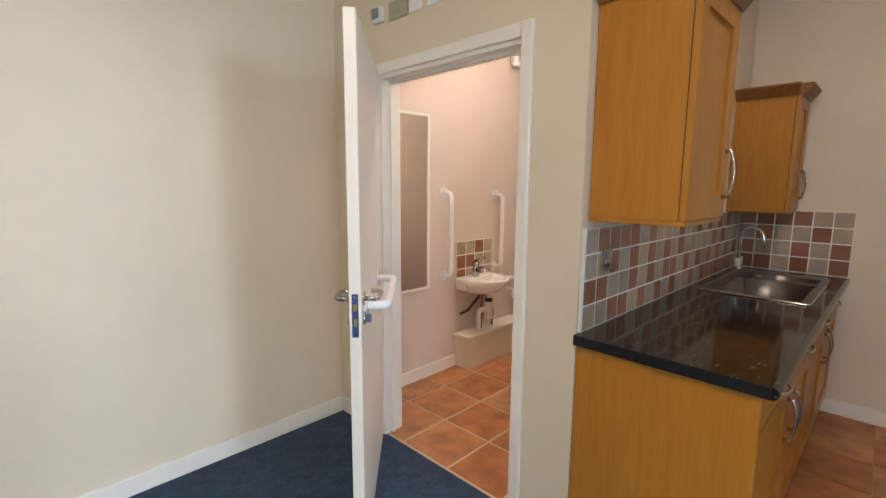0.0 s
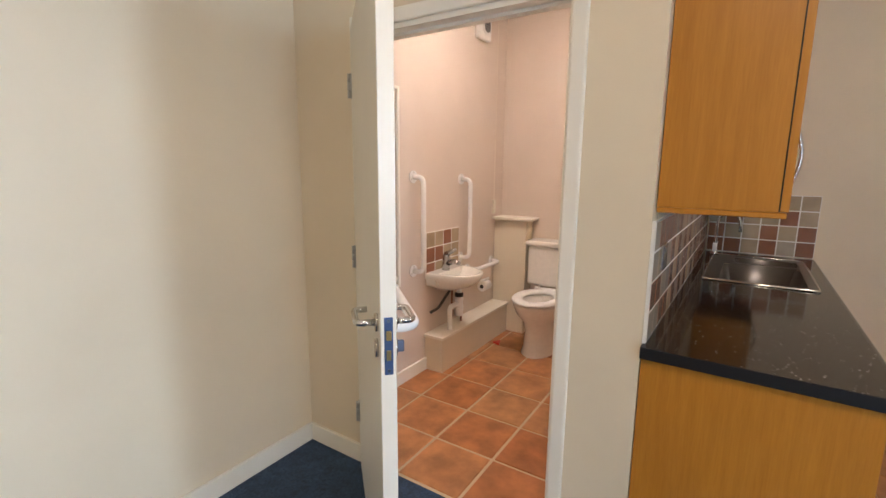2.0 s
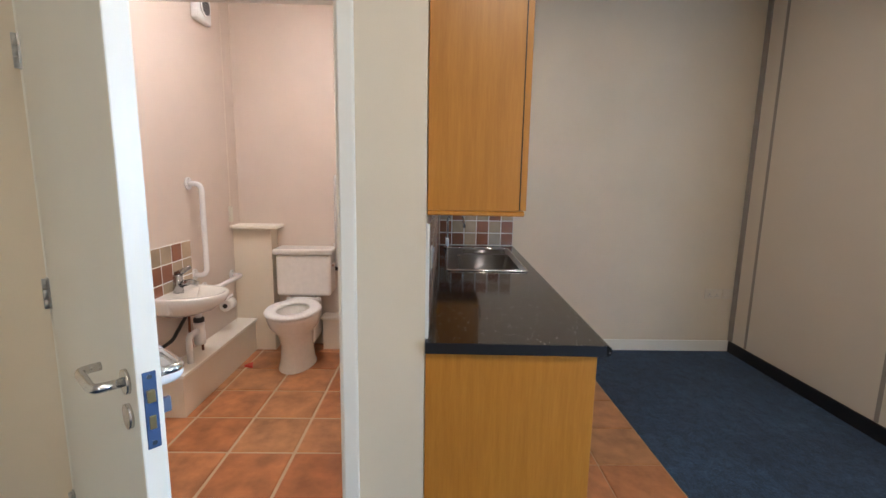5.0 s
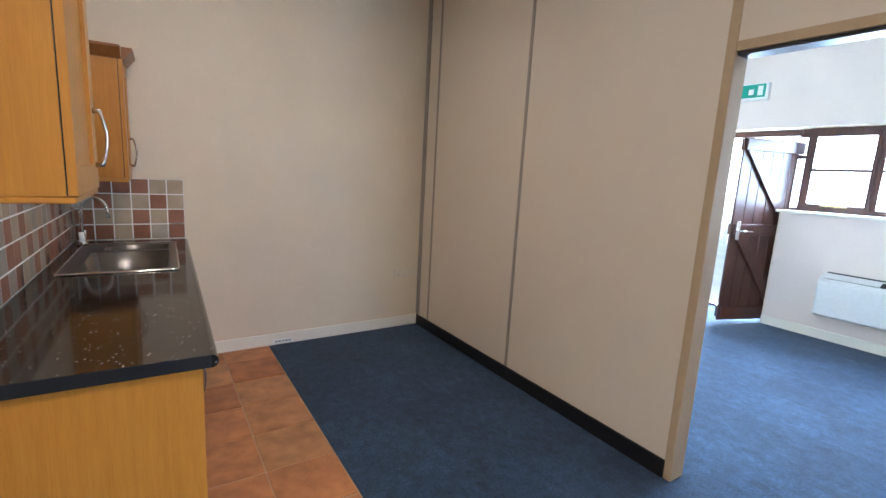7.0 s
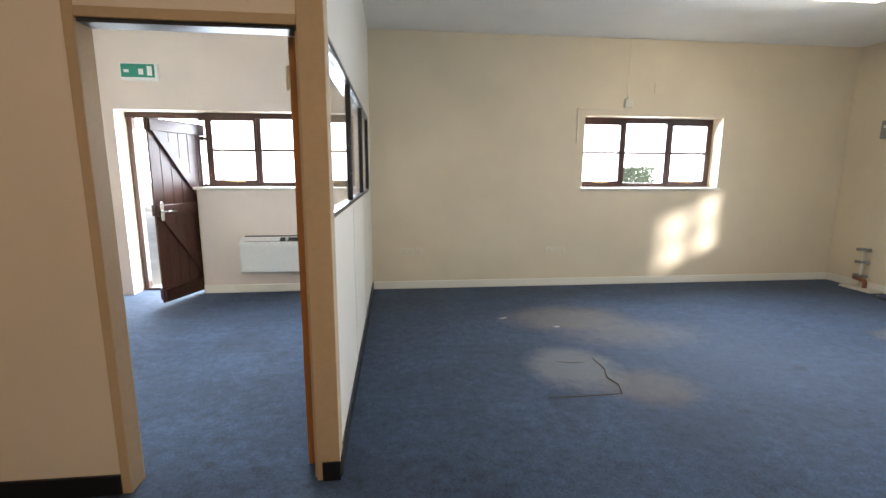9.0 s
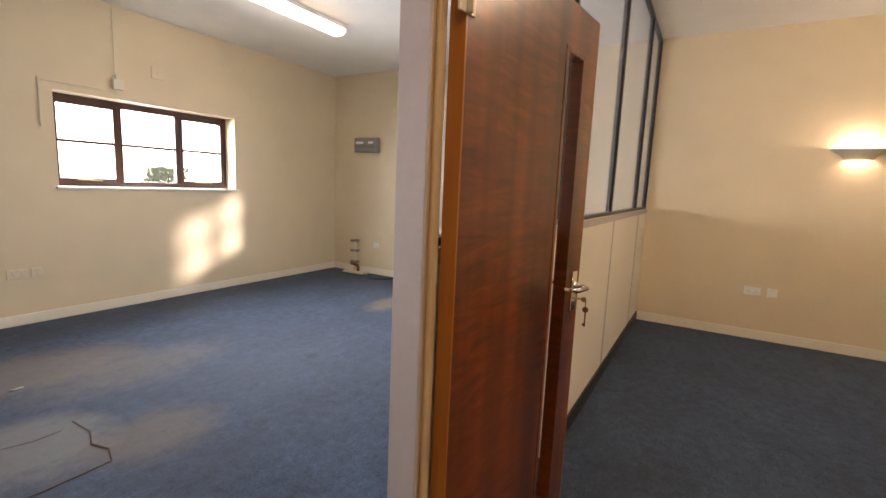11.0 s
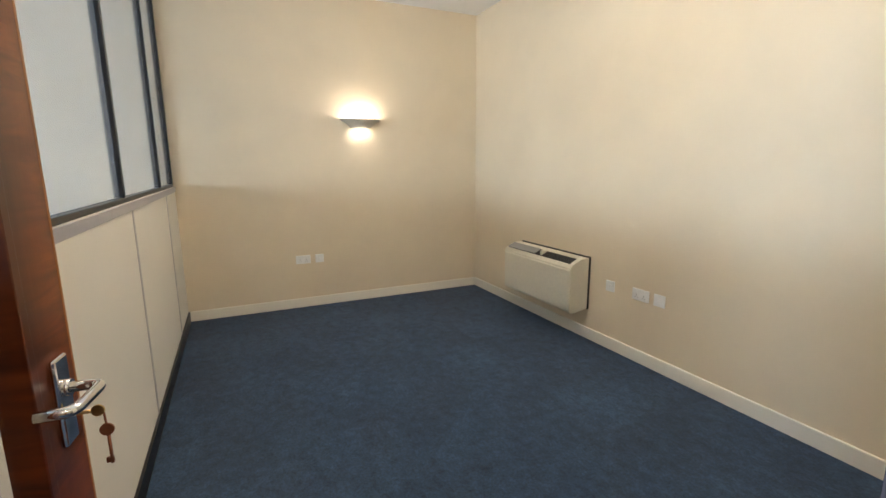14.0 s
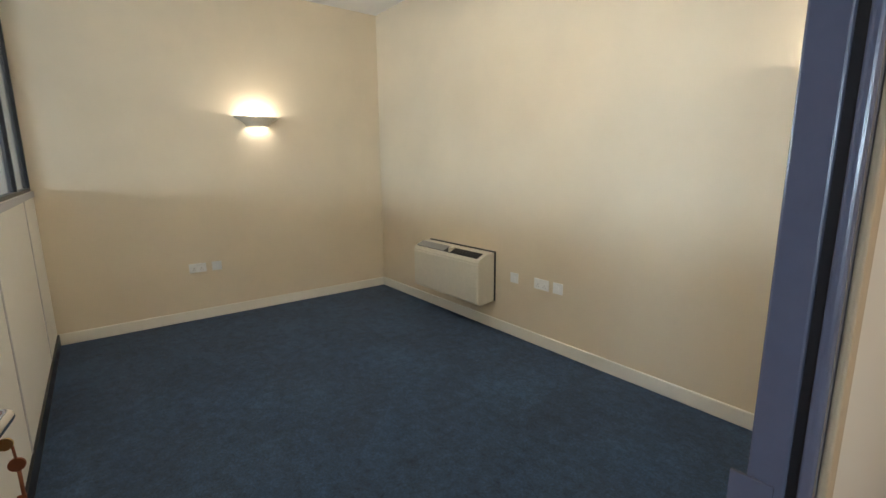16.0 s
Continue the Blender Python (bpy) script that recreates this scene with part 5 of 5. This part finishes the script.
def egg(cx, rx, ry, z, k):
    a = 2 * math.pi * k / n
    c = math.cos(a)
    return (cx + rx * c * (1.0 if c < 0 else 0.85), ry * math.sin(a) * (1 - 0.10 * max(0, c)), z)


rings = [[bm.verts.new(egg(*r, k)) for k in range(n)] for r in ((-0.37, 0.225, 0.128, 0.0), (-0.37, 0.222, 0.126, 0.012), (-0.37, 0.200, 0.115, 0.05), (-0.375, 0.180, 0.106, 0.16), (-0.40, 0.192, 0.118, 0.25), (-0.42, 0.235, 0.165, 0.31), (-0.43, 0.255, 0.18, 0.37), (-0.43, 0.255, 0.18, 0.395), (-0.44, 0.19, 0.125, 0.395), (-0.44, 0.16, 0.10, 0.33), (-0.43, 0.09, 0.06, 0.24))]
for a, b in zip(rings, rings[1:]):
    for k in range(n):
        f = bm.faces.new((a[k], a[(k + 1) % n], b[(k + 1) % n], b[k]))
        f.smooth = True
bm.faces.new(rings[-1])
bmesh.ops.recalc_face_normals(bm, faces=bm.faces[:])
pan = part("pan", bm, "ceramic", wc)
part("outlet_back", box(-0.30, -0.02, -0.10, 0.10, 0.10, 0.39, 0.03, 3), "ceramic", wc)
bm = bmesh.new()
rings = [[bm.verts.new(egg(*r, k)) for k in range(n)] for r in ((-0.435, 0.265, 0.188, 0.398), (-0.435, 0.270, 0.192, 0.408), (-0.435, 0.258, 0.18, 0.420), (-0.445, 0.185, 0.118, 0.420), (-0.445, 0.175, 0.108, 0.408), (-0.445, 0.18, 0.112, 0.398))]
for a, b in zip(rings, rings[1:] + rings[:1]):
    for k in range(n):
        f = bm.faces.new((a[k], a[(k + 1) % n], b[(k + 1) % n], b[k]))
        f.smooth = True
bmesh.ops.recalc_face_normals(bm, faces=bm.faces[:])
seat = part("seat", bm, "plastic", wc, "white plastic toilet seat")
part("hinge_bar", box(-0.215, -0.185, -0.13, 0.13, 0.398, 0.425, 0.008), "plastic", seat)
for s in (-1, 1):
    bm = bmesh.new()
    tube(bm, [(-0.20, s * 0.085 - 0.012, 0.430), (-0.20, s * 0.085 + 0.012, 0.430)], 0.012, 12)
    part("hinge", bm, "chrome", seat)
part("cistern", box(-0.195, -0.005, -0.205, 0.205, 0.43, 0.735, 0.025, 4), "ceramic", wc)
part("cistern_lid", box(-0.212, -0.002, -0.222, 0.222, 0.736, 0.776, 0.016, 4), "ceramic", wc)
bm = bmesh.new()
tube(bm, rounded([(-0.15, -0.205, 0.68), (-0.15, -0.228, 0.68), (-0.235, -0.235, 0.67)], 0.015), 0.009, 10)
part("flush_lever", bm, "chrome", wc)
wc.matrix_world = wc.matrix_world @ Matrix.Diagonal((1.07, 1.08, 1.13, 1.0))

fan = thing("extractor_fan", "white square extractor fan on the toilet wall", "fan", (3.40, YT, 2.585))
part("case", box(-0.10, 0.10, -0.05, 0, -0.10, 0.10, 0.018, 3), "plastic", fan)
bm = bmesh.new()
tube(bm, [(0, -0.05, 0), (0, -0.062, 0)], 0.062, 24)
part("ring", bm, "plastic", fan)
bm = bmesh.new()
tube(bm, [(0, -0.0622, 0), (0, -0.0632, 0)], 0.05, 24)
part("opening", bm, "dark_grey", fan)
for k in range(5):
    part("blade", boxes((-0.045, 0.045, -0.066, -0.0633, -0.04 + k * 0.018, -0.034 + k * 0.018)), "grey_plastic", fan)
cord = thing("pull_cord", "pale emergency pull cord hanging from the ceiling", "pull cord", (3.58, 2.30, 0))
bm = bmesh.new()
tube(bm, [(0, 0, H), (0, 0, 0.30)], 0.002, 6)
part("string", bm, "plaster", cord)
part("toggle", box(-0.02, 0.02, -0.012, 0.012, 1.10, 1.22, 0.006), "cream_plastic", cord)
part("ceiling_rose", box(-0.04, 0.04, -0.04, 0.04, H - 0.03, H, 0.01), "plastic", cord)
single("red_cord_end", prism([(3.36, 2.10), (3.44, 2.13), (3.38, 2.17)], "z", 0.003, 0.02), "red", "red plastic cord pull lying on the tiles", "pull cord")

# ---- outside ----
structure("ground", boxes((-200, 200, -300, YS - 0.351, -0.20, -0.06), (-200, XL - 0.301, YS - 0.351, 300, -0.20, -0.06), (XL - 0.301, 4.401, 2.751, 300, -0.20, -0.06), (4.401, 200, YS - 0.351, 300, -0.20, -0.06)), "ground", "pale concrete yard")
# added glowing sheets that turn the view through the panes white
structure("backdrop", boxes((-70, 70, -62.0, -61.9, -0.1, 24)), "haze", "glowing backdrop sheet beyond the yard")
structure("backdrop_west", boxes((-72.0, -71.9, -60, 40, -0.1, 18)), "haze", "glowing backdrop sheet beyond the west window")
bg = thing("garden_fence", "pale weathered rail fence in the yard", "fence")
for k in range(5):
    part("post", box(3.4 + k * 1.4, 3.5 + k * 1.4, -13.05, -12.95, -0.06, 1.15, 0.01), "render_wall", bg)
for zz in (0.35, 0.85):
    part("rail", box(3.4, 9.1, -12.95, -12.91, zz, zz + 0.1, 0.008), "render_wall", bg)


def bush(x, y, r, h, seed):
    rnd = random.Random(seed)
    t = thing("bush", "dense green garden bush", "bush", (x, y, -0.06))
    bm = bmesh.new()
    for k in range(5):
        a = 2 * math.pi * k / 5
        tube(bm, [(0, 0, 0), (0.2 * r * math.cos(a), 0.2 * r * math.sin(a), 0.4 * h), (0.6 * r * math.cos(a), 0.6 * r * math.sin(a), 0.85 * h)], [0.05, 0.035, 0.012], 6)
    part("trunk", bm, "bark", t)
    bm = bmesh.new()
    for k in range(2200):
        a, u = rnd.uniform(0, 6.283), rnd.random() ** 0.5
        z = rnd.uniform(0.15, 1.0)
        w = r * (1 - 0.55 * abs(z - 0.5)) * u * rnd.uniform(0.8, 1.15)
        c = Vector((w * math.cos(a), w * math.sin(a), h * z))
        s = rnd.uniform(0.05, 0.12)
        d1_, d2_ = Vector((rnd.uniform(-1, 1), rnd.uniform(-1, 1), rnd.uniform(-1, 1))).normalized(), Vector((rnd.uniform(-1, 1), rnd.uniform(-1, 1), rnd.uniform(-1, 1))).normalized()
        bm.faces.new([bm.verts.new(c + p) for p in (d1_ * s, d2_ * s * 0.6, d1_ * -s, d2_ * s * -0.6)])
    part("crown", bm, "hedge", t)


bush(-10.6, -19.0, 1.0, 1.75, 1)

# ---- tiles last ----
rnd = random.Random(7)
tw = 0.335
tmesh = mesh_of("floor_tile", box(-tw / 2, tw / 2, -tw / 2, tw / 2, -0.011, 0.002, 0.004, 1), "terracotta")
wcf = structure("floor_toilet", boxes((XW - 0.015, XWC, 0.80, YN, -0.0118, -0.004)), "floor_grout", "terracotta tiled toilet floor")
for i in range(7):
    for j in range(5):
        x, y = 1.604 + 0.3505 * (i + 0.5), 0.755 + 0.351 * (j + 0.5)
        piece("floor_tile", tmesh, wcf, (x, y, rnd.uniform(-0.001, 0.001)), rnd.choice((0, 1, 2, 3)) * math.pi / 2)
kf = structure("floor_kitchen", boxes((1.53, XE, -0.49, 0.70, -0.0118, -0.004)), "dark_grout", "terracotta tiled kitchen floor")
for i in range(7):
    for j in range(2):
        x, y = 1.532 + 0.343 * (i + 0.5), -0.487 + 0.339 * (j + 0.5)
        piece("floor_tile", tmesh, kf, (min(x, XE - tw / 2), y, rnd.uniform(-0.001, 0.001)), rnd.choice((0, 1, 2, 3)) * math.pi / 2)


def tiled(name, label, origin, along, out, cols, rows, size, pattern, hook=None):
    """Square wall tiles with grout; origin is the lower start corner."""
    o, u, w = Vector(origin), Vector(along), Vector(out)
    z = Vector((0, 0, 1))
    bm = bmesh.new()
    p = [o, o + u * cols * size, o + u * cols * size + w * 0.0092, o + w * 0.0092]
    lo, hi = [bm.verts.new(q) for q in p], [bm.verts.new(q + z * rows * size) for q in p]
    bm.faces.new(lo), bm.faces.new(hi[::-1])
    for k in range(4):
        bm.faces.new((lo[k], lo[(k + 1) % 4], hi[(k + 1) % 4], hi[k]))
    bmesh.ops.recalc_face_normals(bm, faces=bm.faces[:])
    th = tagged(new(name, mesh_of(name, bm, "grout")), label, kind="structure")
    g = size - 0.0075
    meshes = {c: mesh_of("wall_tile", box(-g / 2, g / 2, -0.0035, 0.0035, -g / 2, g / 2, 0.0016, 1), c) for c in ("tile_brown", "tile_beige", "tile_grey")}
    rz = math.atan2(u.y, u.x)
    for r in range(rows):
        for c in range(cols):
            piece("wall_tile", meshes[pattern(r, c)], th, o + u * (c + 0.5) * size + z * (r + 0.5) * size + w * 0.0075, rz)
    return hook(th) if hook else th


def mixed(seed, others=("tile_beige", "tile_grey", "tile_grey")):
    """A loose chequer of brown with beige and grey tiles."""
    rr = random.Random(seed)

    def pick(r, c):
        brown = (r + c) % 2 == 0
        if rr.random() < 0.2:
            brown = not brown
        return "tile_brown" if brown else rr.choice(others)
    return pick


def laid(rows, tail):
    """Tiles as they are laid: b brown, e beige, g grey, from the top row down; past the rows the loose chequer goes on."""
    kinds = {"b": "tile_brown", "e": "tile_beige", "g": "tile_grey"}

    def pick(r, c):
        row = rows[len(rows) - 1 - r]
        other = tail(r, c)
        return kinds[row[c]] if c < len(row) else other
    return pick


BACK_TILES = ("gbbbbgbeegbg", "gebgbebgbebe", "bbggbebgbbeb", "ggbbebgbgbeg")
END_TILES = ("bbbbee", "gbeebe", "beebeb", "bbebgb")
tiled("splashback", "brown, beige and grey square tiles behind the worktop", (1.600, YK - 0.001, 0.912), (1, 0, 0), (0, -1, 0), 22, 4, 0.1, laid(BACK_TILES, mixed(3)), in_kitchen)
tiled("splashback_end", "brown, beige and grey square tiles beside the sink", (XE - 0.001, 0.685, 0.912), (0, -1, 0), (-1, 0, 0), 6, 4, 0.1025, laid(END_TILES, mixed(5)))
tiled("splashback_basin", "brown and beige tiles above the basin", (2.64, YT - 0.001, 0.69), (1, 0, 0), (0, -1, 0), 4, 3, 0.1125, mixed(11, ("tile_beige",)))
in_kitchen(structure("tile_trim", box(1.586, 1.599, YK - 0.012, YK + 0.0, 0.912, 1.316, 0.002, 1), "grout", "pale tile edging strip"))
